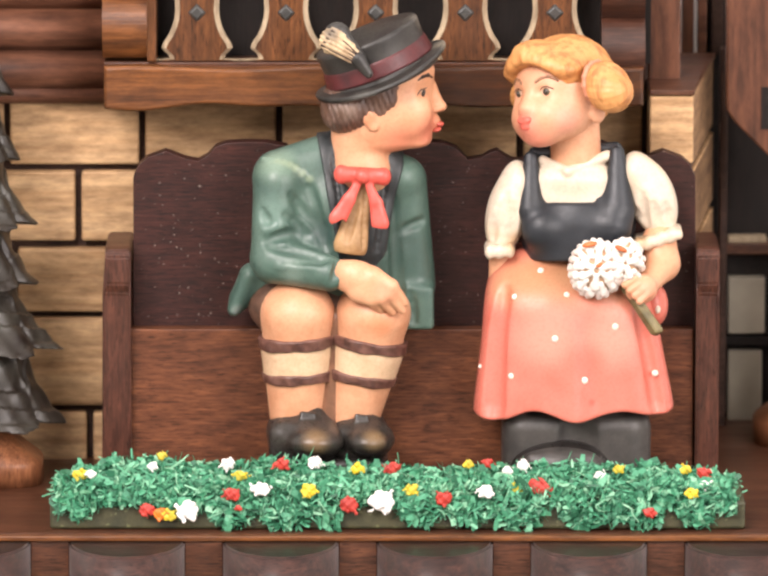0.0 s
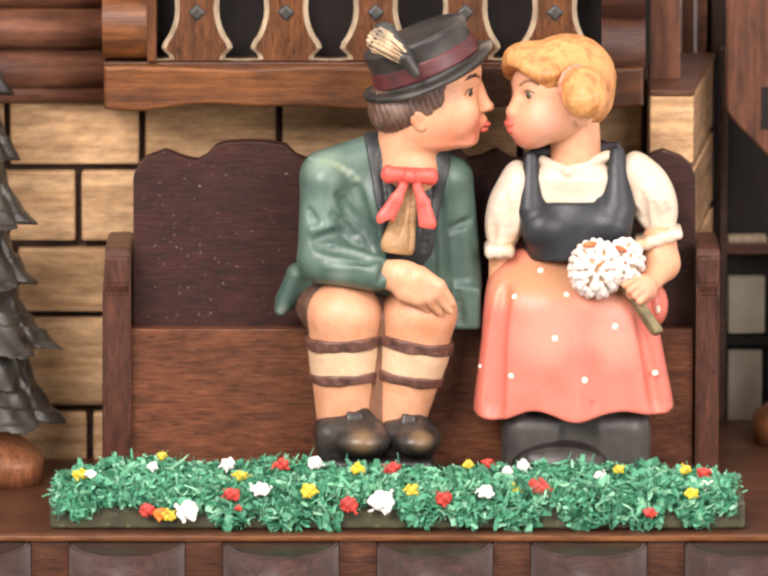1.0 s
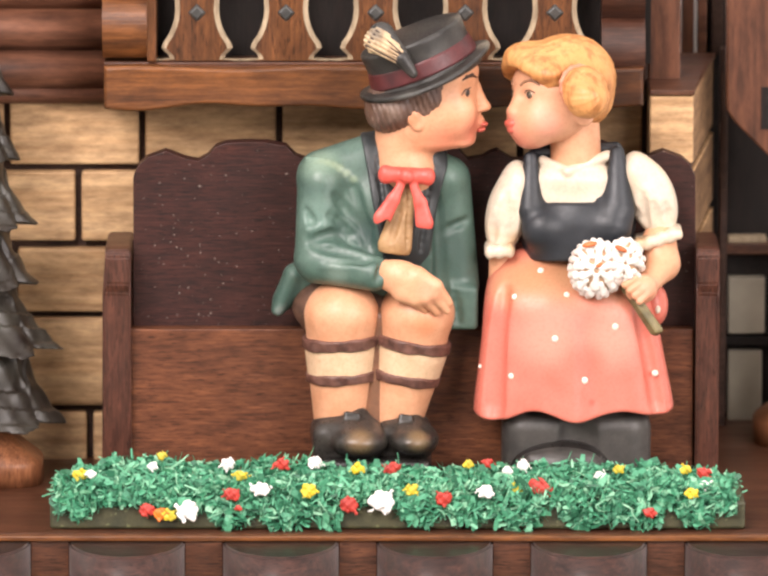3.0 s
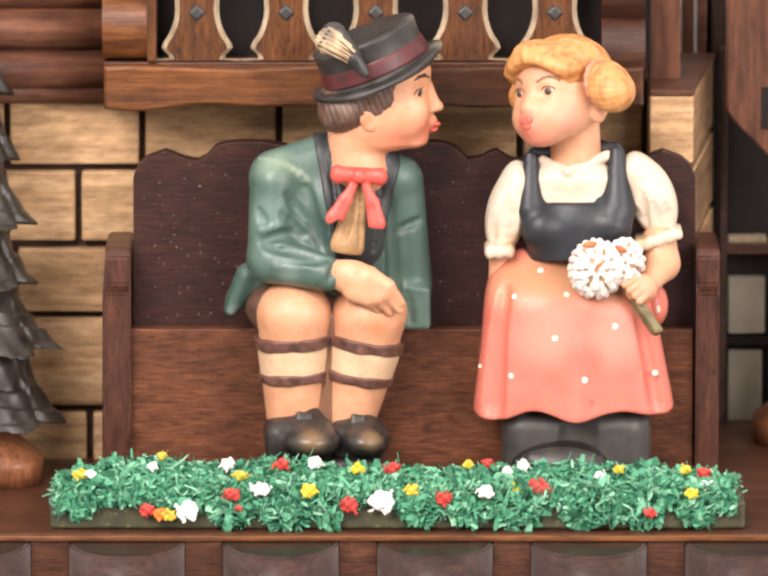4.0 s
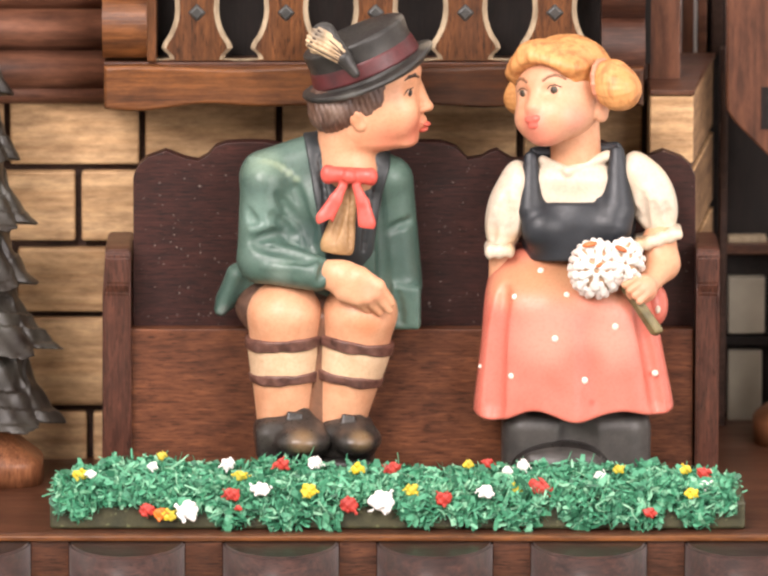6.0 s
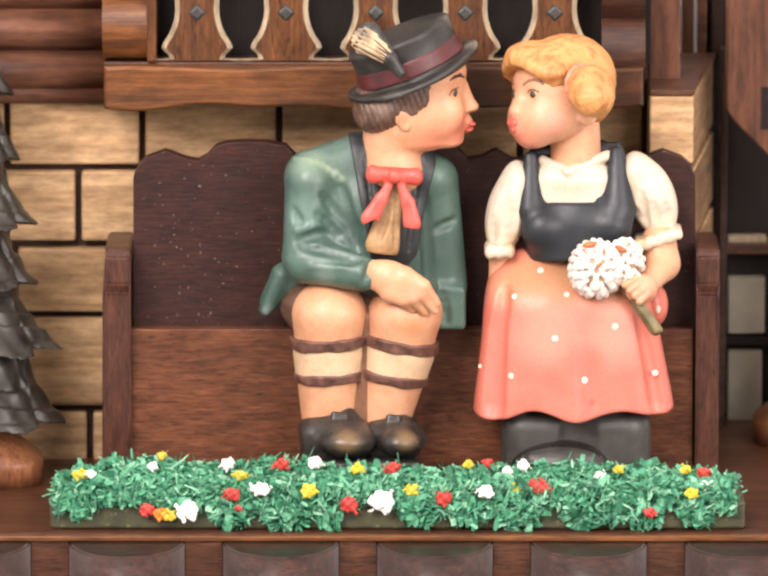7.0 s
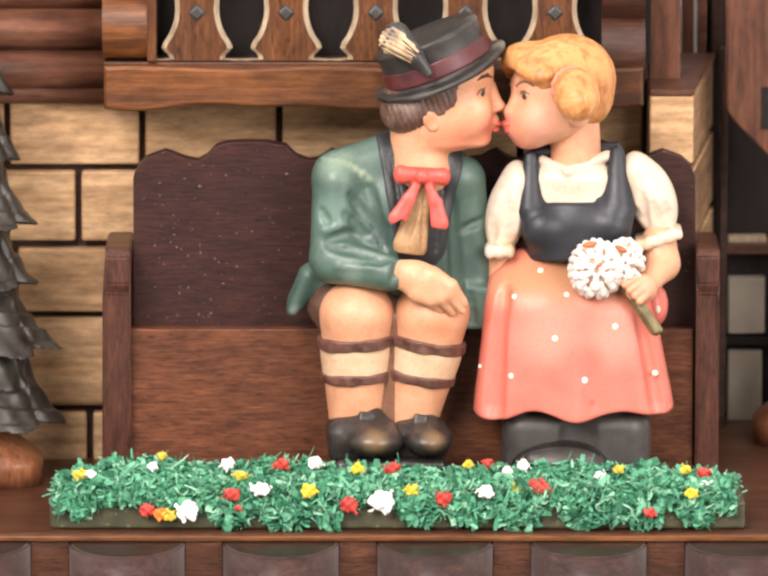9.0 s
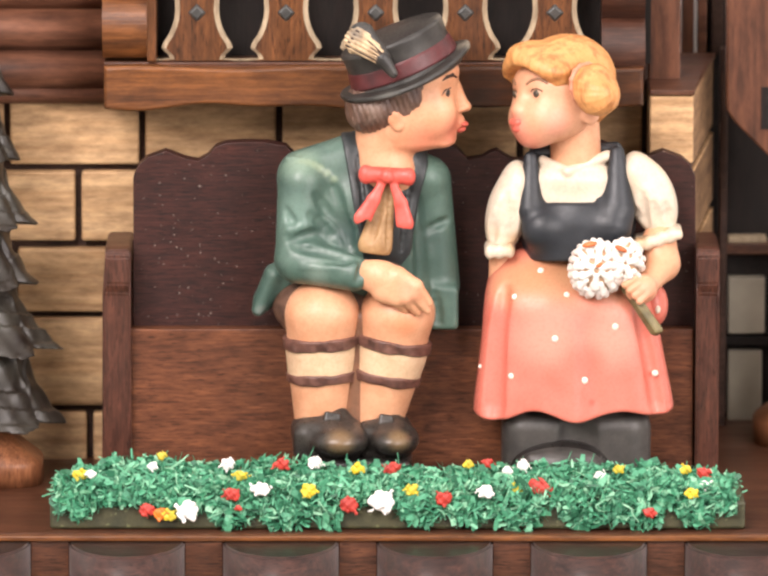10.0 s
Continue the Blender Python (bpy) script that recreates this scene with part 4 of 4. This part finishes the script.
    for n, forms in enumerate(allleg):
        tilt = (lambda X: -0.05 * (X[..., 0] + 215)) if n == 0 else (lambda X: 0.17 * (X[..., 0] + 100))
        g.append(hoop(forms, 700, 778, 2.5, tilt, cream, 3.2))
        g.append(hoop(forms, 690, 714, 7.5, tilt, strap, 3.0))
        g.append(hoop(forms, 763, 784, 7.0, tilt, strap, 3.0))
    g.append((short, carve([ball(P(545, 625, 470), (80, 74, 58), k=10), ball(P(562, 632, 448), (86, 72, 74), k=10), ball(P(740, 650, 480), (62, 60, 50), k=30), ball(P(640, 620, 480), (110, 70, 60), k=30)], 4.0)))
    # shoes on a dark foot block
    sh = [[ball(P(580, 876, 420), (70, 80, 48), k=10), ball(P(604, 898, 350), (62, 66, 34), (0, 0, -12), k=24), brick_form(P(576, 893, 425), (68, 82, 40), None, 26, rnd=22), limb(P(556, 856, 402), P(602, 848, 388), 18, 18, k=22), brick_form(P(588, 853, 362), (17, 9, 12), (-15, 8, 0), 4, rnd=4)],
          [ball(P(692, 876, 430), (52, 76, 44), k=10), ball(P(716, 898, 355), (50, 64, 32), (0, 0, -12), k=24), brick_form(P(694, 893, 430), (54, 80, 38), None, 26, rnd=22), limb(P(670, 860, 404), P(708, 856, 394), 15, 15, k=22), brick_form(P(698, 857, 366), (15, 9, 11), (-15, 8, 0), 4, rnd=4)]]
    for s in sh:
        g.append((shoe, carve(s, 3.2)))
    zc = P(640, 925, 400)[2] / 2
    g.append((M_BLACK, carve([brick_form(np.array([P(635, 0, 400)[0], 410, zc]), (118, 86, zc), rnd=16)], 5.0)))
    ob = carved("boy_figurine", g, o)
    ob.location = o * U
    return tagged(ob, "painted wooden boy figurine in a green coat and black hat", "figurine")


BOY_HOME = P(640, 940, 420)


def A3(*q):
    return np.array(q, dtype=float)


def skirt_shape():
    """Skirt as stacked ovals, from drawing heights: centre, half width, front and back depth."""
    vs = np.array([512, 535, 565, 600, 640, 700, 780, 830, 870])
    left = np.array([1030, 1012, 1003, 993, 988, 984, 975, 969, 966])
    right = np.array([1290, 1300, 1318, 1330, 1338, 1348, 1364, 1374, 1380])
    front = np.array([425, 405, 372, 338, 324, 322, 318, 314, 312])
    backy = np.array([560, 560, 560, 560, 545, 515, 512, 512, 512])
    zz = np.array([P(1170, v, f)[2] for v, f in zip(vs, front)])[::-1]
    xl = np.array([P(h, 700, 410)[0] for h in left])[::-1]
    xr = np.array([P(h, 700, 410)[0] for h in right])[::-1]
    fine = np.linspace(zz[0], zz[-1], 160)
    ease = np.hanning(35) / np.hanning(35).sum()
    soft = [np.convolve(np.pad(np.interp(fine, zz, q), 17, mode="edge"), ease, "valid") for q in (xl, xr, front[::-1], backy[::-1])]
    return (fine, *soft)


def girl():
    base = P(1175, 940, 420)
    base[2] = 0.0
    o = base
    skin = paint("girl_skin", SKIN, SKIN2, 0.42, [(*(P(1310, 595, 330) - o), 50, (0.72, 0.3, 0.2))], 0.4)
    # Knee spots paint highlights; the tan lap wash also paints shade under the bodice.
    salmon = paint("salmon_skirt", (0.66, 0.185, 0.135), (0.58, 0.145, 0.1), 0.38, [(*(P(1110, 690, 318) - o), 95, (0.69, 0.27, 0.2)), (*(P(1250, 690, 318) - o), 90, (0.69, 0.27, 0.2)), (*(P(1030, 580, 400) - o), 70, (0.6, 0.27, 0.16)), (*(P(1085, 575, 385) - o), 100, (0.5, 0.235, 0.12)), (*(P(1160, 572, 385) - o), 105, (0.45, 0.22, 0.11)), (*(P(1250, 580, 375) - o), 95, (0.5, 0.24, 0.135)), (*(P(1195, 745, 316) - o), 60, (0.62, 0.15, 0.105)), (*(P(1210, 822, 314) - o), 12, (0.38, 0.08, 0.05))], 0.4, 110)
    bodice = paint("dark_bodice", (0.017, 0.021, 0.027), (0.01, 0.013, 0.017), 0.42)
    blouse = paint("cream_blouse", (0.67, 0.58, 0.465), (0.6, 0.49, 0.36), 0.4, [(*(P(1308, 488, 400) - o), 36, (0.48, 0.31, 0.16)), (*(P(1052, 496, 400) - o), 36, (0.48, 0.32, 0.18)), (*(P(1006, 480, 400) - o), 26, (0.56, 0.41, 0.25))], 0.4, 140)
    grey = paint("grey_boots", (0.06, 0.055, 0.05), (0.035, 0.032, 0.03), 0.4)
    petal = paint("white_daisy", (0.8, 0.76, 0.71), (0.7, 0.62, 0.55), 0.4)
    orange = paint("orange_heart", (0.62, 0.17, 0.05), (0.5, 0.12, 0.04), 0.45)
    stem = paint("olive_stem", (0.2, 0.16, 0.07), (0.11, 0.09, 0.04), 0.5)
    g = []
    Y = 450.0
    zz, xl, xr, fr, bk = skirt_shape()

    def skirt(X):
        z = X[..., 2]
        a, b = np.interp(z, zz, xl), np.interp(z, zz, xr)
        f, k = np.interp(z, zz, fr), np.interp(z, zz, bk)
        cx, w, cy, d = (a + b) / 2, (b - a) / 2, (f + k) / 2, (k - f) / 2
        u, q = (X[..., 0] - cx) / w, (X[..., 1] - cy) / d
        low = np.clip((zz[-1] - z) / (zz[-1] - zz[0]), 0, 1)
        th = np.arctan2(q, u)
        fold = (0.075 * np.cos(6.3 * u + 0.5) + 0.03 * np.cos(12.2 * u + 0.4) + 0.012 * np.cos(19 * u)) * np.clip(low * 1.5 - 0.32, 0, 1) * (1 - np.clip(np.abs(u), 0, 1) ** 3)
        # dip between the knees
        dip = 0.05 * np.exp(-((u - 0.02) / 0.22) ** 2) * np.exp(-((z - zz[118]) / 48) ** 2) * (q < 0)
        r = (np.abs(u) ** 2.5 + np.abs(q) ** 2.5) ** (1 / 2.5)
        return (r - 1 - fold * (q < 0.2) + dip) * np.minimum(w, d) * 0.8

    def hem(X):
        u = (X[..., 0] - (xl[0] + xr[0]) / 2) / 206
        zh = P(1170, 853, 320)[2] - 10 * np.cos(7.4 * u - 0.2) * (1 - 0.3 * u) + 14 * np.maximum(u - 0.4, 0) - 6 * np.maximum(-u - 0.5, 0)
        return zh - X[..., 2]
    lo, hi = (xl.min() - 20, 300, zz[0] - 10), (xr.max() + 20, 575, zz[-1] + 6)
    sk = [form(skirt, lo, hi), form(lambda X: X[..., 2] - zz[-1], (0, 0, 0), (0, 0, 0), 14, "&"), form(hem, (0, 0, 0), (0, 0, 0), 7, "&")]
    for path, r0, r1 in ((((1030, 590), (1018, 660), (1012, 740), (1008, 845)), 4, 10), (((1306, 640), (1326, 730), (1344, 838)), 2, 4)):
        sk += crease(sk[:3], path, r0, r1, 22, "-", 0.75)
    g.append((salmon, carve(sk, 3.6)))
    # hip behind the flowers
    g.append((salmon, carve([ball(P(1335, 622, 430), (30, 40, 46), k=5)], 3.5)))
    # dots on the skirt
    for h, v, r in ((1104, 553, 9), (1051, 606, 8), (1157, 602, 8), (1133, 692, 9), (1255, 667, 10), (1044, 768, 8.5), (1193, 777, 9.5), (1337, 762, 8.5), (981, 748, 6)):
        ys = np.arange(300, 560, 2.0)
        X = np.array([P(h, v, y) for y in ys])
        inside = np.nonzero(skirt(X) < 0)[0]
        if len(inside):
            q = X[inside[0]]
            g.append((M_DOT, carve([ball(q, (r * 0.85, 4, r * 0.85), (-20 if v < 610 else 0, 0, 0))], 1.8)))
    q = P(1343, 632, 392)
    g.append((M_DOT, carve([ball(q, (6, 6, 9))], 1.8)))
    # boots
    zt = P(1175, 830, 400)[2]
    boots = [brick_form(np.array([P(1180, 0, 420)[0], 430, zt / 2]), (156, 76, zt / 2), None, 10, rnd=46), limb(P(1180, 860, 350), P(1180, 1000, 350), 40, 46, k=10, op="-", flat=0.5)]
    g.append((grey, carve(boots, 4.5)))
    toes = [ball(P(1145, 950, 352), (92, 50, 44), k=10), limb(P(1085, 935, 330), P(1205, 935, 330), 8, 8, k=12)]
    g.append((grey, carve(toes, 4.0)))
    # Black dome behind the toes draws the dark shadow arch around them.
    g.append((M_BLACK, carve([ball(P(1145, 950, 366), (104, 50, 55), k=10)], 3.5)))
    # bodice, bib, sleeves
    zw = P(1178, 538, 372)[2]
    tor = [ball(P(1178, 452, Y + 20), (122, 82, 100), k=10), ball(P(1108, 468, 402), (44, 38, 44), k=18), ball(P(1250, 462, 402), (42, 38, 44), k=18), limb(P(1178, 470, 455), P(1178, 560, 450), 106, 108, k=30, flat=0.8),
           limb(P(1084, 322, 432), P(1084, 430, 404), 15, 27, k=14, flat=0.7), limb(P(1260, 312, 432), P(1262, 430, 402), 16, 36, k=14, flat=0.7),
           limb(P(1092, 312, 462), P(1258, 302, 462), 13, 13, k=10),
           form(lambda X: np.maximum(np.abs(X[..., 0] - P(1168, 0, 378)[0] - 0.14 * (X[..., 2] - P(0, 415, 378)[2])) - 50 - 0.2 * (X[..., 2] - P(0, 415, 378)[2]), np.maximum(P(0, 416, 378)[2] - X[..., 2], X[..., 1] - 420)), P(1080, 416, 330), P(1270, 290, 420), 6, "-"),
           form(lambda X: zw + 4 * np.sin(X[..., 0] * 0.02) - X[..., 2], (0, 0, 0), (0, 0, 0), 5, "&")]
    g.append((bodice, carve(tor, 3.2)))
    bib = [ball(P(1172, 400, 450), (104, 56, 84), k=10), ball(P(1172, 362, 446), (88, 54, 32), k=20), limb(P(1108, 328, 440), P(1160, 350, 398), 11, 9, k=8), limb(P(1160, 350, 398), P(1240, 318, 438), 9, 12, k=8)]
    g.append((blouse, carve(bib, 3.0)))
    sl = [ball(P(1036, 432, 450), (44, 62, 90), (0, 12, 0), k=10), ball(P(1056, 366, 450), (28, 48, 40), k=20)]
    for path in (((1018, 425), (1010, 480)), ((1032, 400), (1028, 488)), ((1050, 420), (1044, 485)), ((1004, 450), (1002, 485))):
        sl += crease(sl[:2], path, 5, 8, 14, "-", 0.55)
    g.append((blouse, carve(sl, 3.0)))
    g.append((blouse, carve([brick_form(P(1020, 508, 436), (33, 46, 14), (0, -4, 0), rnd=13)], 3.0, lambda X: 1.6 * np.sin(0.28 * X[..., 0]))))
    sr = [ball(P(1330, 402, 450), (50, 60, 86), (0, -20, 0), k=10), ball(P(1296, 350, 450), (30, 48, 42), k=20)]
    for path in (((1335, 420), (1348, 462)), ((1310, 400), (1318, 480)), ((1362, 420), (1372, 455)), ((1296, 430), (1302, 486))):
        sr += crease(sr[:2], path, 5, 8, 14, "-", 0.55)
    g.append((blouse, carve(sr, 3.0)))
    g.append((blouse, carve([brick_form(P(1342, 484, 430), (52, 50, 13), (0, -17, 0), rnd=12)], 3.0, lambda X: 1.6 * np.sin(0.26 * X[..., 0]))))
    # forearms, neck, fist round the stems
    g.append((skin, carve([limb(P(1022, 515, 452), P(1020, 610, 450), 24, 24, k=10)], 3.2)))
    arm = [limb(P(1346, 490, 430), P(1352, 538, 414), 36, 35, k=12), limb(P(1352, 538, 414), P(1318, 585, 350), 34, 24, k=16), ball(P(1308, 590, 330), (34, 26, 32), k=14)]
    for i in range(4):
        arm.append(limb(P(1296 + 8 * i, 568 + 11 * i, 312), P(1276 + 10 * i, 582 + 11 * i, 306), 9, 8, k=4))
    g.append((skin, carve(arm, 2.6)))
    g.append((skin, carve([limb(P(1173, 250, Y + 6), P(1176, 338, Y + 6), 52, 53, k=10)], 3.4)))
    # bouquet
    rnd = random.Random(11)
    g.append((stem, carve([limb(P(1280, 588, 330), P(1338, 672, 322), 12, 14, k=5, flat=0.8), limb(P(1284, 598, 318), P(1340, 676, 310), 4, 6, k=4), limb(P(1296, 596, 320), P(1348, 674, 314), 4, 6, k=4)], 2.6)))
    # two nodding blossoms, petals laid over round hearts
    pet, hearts = [], []
    for c, rad, rings in ((P(1217, 546, 326), A3(53, 40, 56), ((12, 6), (34, 12), (56, 18), (78, 22), (100, 22), (118, 20))), (P(1276, 532, 332), A3(36, 34, 44), ((14, 5), (40, 10), (66, 14), (92, 15), (114, 14)))):
        hearts.append(ball(c, rad * 0.94, k=3))
        for polar, n in rings:
            for i in range(n):
                t = 2 * math.pi * (i + 0.37 * polar + rnd.uniform(-0.16, 0.16)) / n

                def on(deg):
                    q = radians(deg)
                    return c + rad * A3(math.sin(q) * math.cos(t), -math.cos(q), math.sin(q) * math.sin(t))
                reach = polar + rnd.uniform(20, 27)
                pet.append(limb(on(polar), on(reach) + (0, 0, -4.0), 6.6, 8.2, k=0.8))
    g.append((paint("blossom_heart", (0.5, 0.33, 0.2), (0.34, 0.18, 0.09), 0.5), carve(hearts, 2.6)))
    g.append((petal, carve(pet, 1.7)))
    spots = [ball(P(h, v, y), r, (0, tilt, 0), k=0) for h, v, y, r, tilt in ((1204, 499, 296, (16, 9, 6), -12), (1268, 508, 292, (14, 8, 6), 25), (1223, 541, 284, (8, 6, 5), -30))]
    g.append((orange, carve(spots, 1.6)))
    ob = carved("girl_figurine", g, o)
    ob.location = o * U
    tagged(ob, "painted wooden girl figurine in a salmon dotted skirt holding daisies", "figurine")

    # head, carved facing forward about the neck's axis
    PIVOT = P(1166, 272, Y)
    face = paint("girl_face", (0.67, 0.35, 0.21), (0.62, 0.3, 0.17), 0.44, [(0, -110, 8, 66, (0.68, 0.24, 0.16)), (66, -80, 36, 50, (0.7, 0.32, 0.22)), (-66, -80, 36, 50, (0.7, 0.32, 0.22)), (0, -128, 46, 40, (0.68, 0.22, 0.155))], 0.3)
    blond = paint("blond_hair", (0.62, 0.3, 0.105), (0.53, 0.225, 0.07), 0.46, (), 0.4, 120, strands=(0.6, 0.5, 0.1))
    bun = paint("blond_bun", (0.62, 0.3, 0.105), (0.53, 0.22, 0.07), 0.46, (), 0.4, 120, strands=(0.6, 0.5, 0.1))
    ribbon = paint("pink_ribbon", (0.58, 0.25, 0.15), (0.5, 0.19, 0.11), 0.4)
    A = np.array
    hg = []
    fc = [ball(A([0.0, -12, 98]), (93, 96, 92)), ball(A([0.0, -42, 46]), (79, 80, 56), k=30), ball(A([0.0, -94, 10]), (30, 26, 20), k=24), ball(A([0.0, -84, 44]), (64, 40, 40), k=30),
          limb(A([0.0, -98, 100]), A([0.0, -118, 74]), 6, 10, k=20), ball(A([0.0, -123, 71]), (12, 8, 8), k=12), ball(A([0.0, -116, 38]), (20, 18, 18), k=16),
          ball(A([38.0, -112, 102]), (20, 16, 13), k=12, op="-"), ball(A([-38.0, -112, 102]), (20, 16, 13), k=12, op="-"),
          ball(A([84.0, -2, 40]), (13, 22, 24), k=6), ball(A([-84.0, -2, 40]), (13, 22, 24), k=6)]
    hg.append((face, carve(fc, 3.0)))
    hg.append((M_LIP, carve([ball(A([-6.0, -131, 49]), (13, 10, 9), (0, 16, 0), k=6), ball(A([6.0, -131, 49]), (13, 10, 9), (0, -16, 0), k=6), ball(A([0.0, -130, 37]), (15, 10, 10), k=4)], 1.6)))
    for s in (1, -1):
        def at(x, z, sink=0.0):
            X = np.array([(x, y, z) for y in np.arange(-160.0, 0, 1.0)])
            d = np.full(len(X), 60.0)
            for f, op, k, _, _ in fc:
                e = f(X)
                d = smin(d, e, k) if op == "+" else -smin(-d, e, k)
            return X[np.nonzero(d < 0)[0][0]] + (0, sink, 0)
        hg.append((M_EYE, carve([ball(at(s * 40.0, 103.0, 2.5), (15, 5, 9), (0, 0, s * 18), k=2)], 1.3)))
        hg.append((M_OLIVE, carve([ball(at(s * 40.0, 102.0, -1.0), (8.5, 4, 8.5), (0, 0, s * 18), k=2)], 1.1)))
        hg.append((M_IRIS, carve([ball(at(s * 40.0, 102.0, -3.4), (5.2, 3, 5.4), (0, 0, s * 18), k=2)], 0.9)))
        lid = [at(s * x, z) for x, z in ((26, 107), (33, 112.5), (43, 113), (55, 106))]
        brow = [at(s * x, z) for x, z in ((21, 125), (32, 131), (44, 132), (54, 128), (62, 121))]
        hg.append((M_BROW, carve([limb(p, q, 1.5, k=1) for p, q in zip(lid, lid[1:])], 1.1)))
        hg.append((M_TAN, carve([limb(p, q, 3.4, 2.8, k=2) for p, q in zip(brow, brow[1:])], 1.2)))
    lock = lambda X: 0.45 * np.sin(15 * np.arctan2(X[..., 0], X[..., 2] - 96 + 0.2 * X[..., 1]) + 0.02 * X[..., 1]) + 0.35 * np.sin(37 * np.arctan2(X[..., 0], X[..., 2] - 96) + 0.02 * X[..., 1])
    curl = lambda X: 0.6 * np.sin(11 * np.arctan2(X[..., 1], X[..., 2] - 88) + 0.03 * X[..., 0]) + 0.4 * np.sin(27 * np.arctan2(X[..., 1], X[..., 2] - 88) + 0.06 * X[..., 0])
    hr = [ball(A([0.0, 12, 110]), (104, 104, 97), k=10), ball(A([34.0, -70, 166]), (72, 36, 22), (12, 24, 10), k=40), ball(A([-42.0, -70, 162]), (54, 36, 23), (12, -26, -14), k=36), ball(A([0.0, 40, 56]), (74, 52, 48), k=24),
          ball(A([0.0, -116, 76]), (88, 80, 86), k=10, op="-"), ball(A([92.0, -52, 42]), (40, 50, 64), k=14, op="-"), ball(A([-92.0, -52, 42]), (40, 50, 64), k=14, op="-")]
    hg.append((blond, carve(hr, 3.0, lock)))
    for s in (1, -1):
        c = A([125.0, -12, 92]) if s > 0 else A([-104.0, 22, 92])
        z = 1.0 if s > 0 else 0.82
        hg.append((bun, carve([ball(c + (s * 20 * z, -4, -8), (50 * z, 46 * z, 46 * z), (0, s * 24, 0), k=10), ball(c + (s * 4, 2, 12), (42 * z, 44 * z, 42 * z), k=14)], 2.8, curl)))
        if s < 0:
            continue
        ring = []
        for i in range(14):
            t0, t1 = 2 * math.pi * i / 14, 2 * math.pi * (i + 1) / 14
            ring.append(limb(A([s * 110.0, -12 + 41 * math.cos(t0), 102 + 43 * math.sin(t0)]), A([s * 110.0, -12 + 41 * math.cos(t1), 102 + 43 * math.sin(t1)]), 6, k=3))
        hg.append((ribbon, carve(ring, 2.8)))
    hd = carved("head", hg, A([0.0, 0, 0]))
    hd.parent = ob
    tagged(hd, "turning carved head with blond side buns")
    return ob, hd, PIVOT - o


def motions():
    # the boy slides along his slot
    track = ((0.0, 740), (0.5, 789), (1.0, 836), (1.5, 867), (2.0, 871), (2.5, 865), (3.0, 830), (3.5, 783), (4.0, 733), (4.5, 701), (5.0, 688), (5.5, 688), (6.0, 713), (6.5, 757), (7.0, 805), (7.5, 840), (8.0, 867), (8.5, 871), (9.0, 861), (9.5, 827), (10.0, 790))
    bx, by = BOY_HOME[0], BOY_HOME[1]
    walk(BOY, [(t, pose((bx + (s - 700) * 1.02) * U, by * U, 0)) for t, s in track])
    # her head turns on a slightly leaning axis
    turns = ((0.0, 44), (0.5, 56), (1.0, 67), (1.5, 74.5), (2.0, 75.5), (2.5, 74.5), (3.0, 66), (3.5, 54), (4.0, 42), (4.5, 32.5), (5.0, 28.5), (5.5, 28.5), (6.0, 35), (6.5, 48), (7.0, 61), (7.5, 69), (8.0, 74.5), (8.5, 75.5), (9.0, 73.5), (9.5, 66), (10.0, 56.5))
    lean = Vector((0, 0, 1)).rotation_difference(Vector((-0.226, 0.124, 1)).normalized()).to_matrix().to_4x4()
    seat = pose(*(HEAD_AT * U))
    walk(HEAD, [(t, seat @ lean @ pose(0, 0, 0, 0, 0, -a) @ pose(0, 0, 0, 0, 4.5, 0)) for t, a in turns])


room()
house()
balcony()
corner()
side_wing()
front_moulding()
bench()
trees()
flower_strip()
BOY = boy()
GIRL, HEAD, HEAD_AT = girl()
motions()
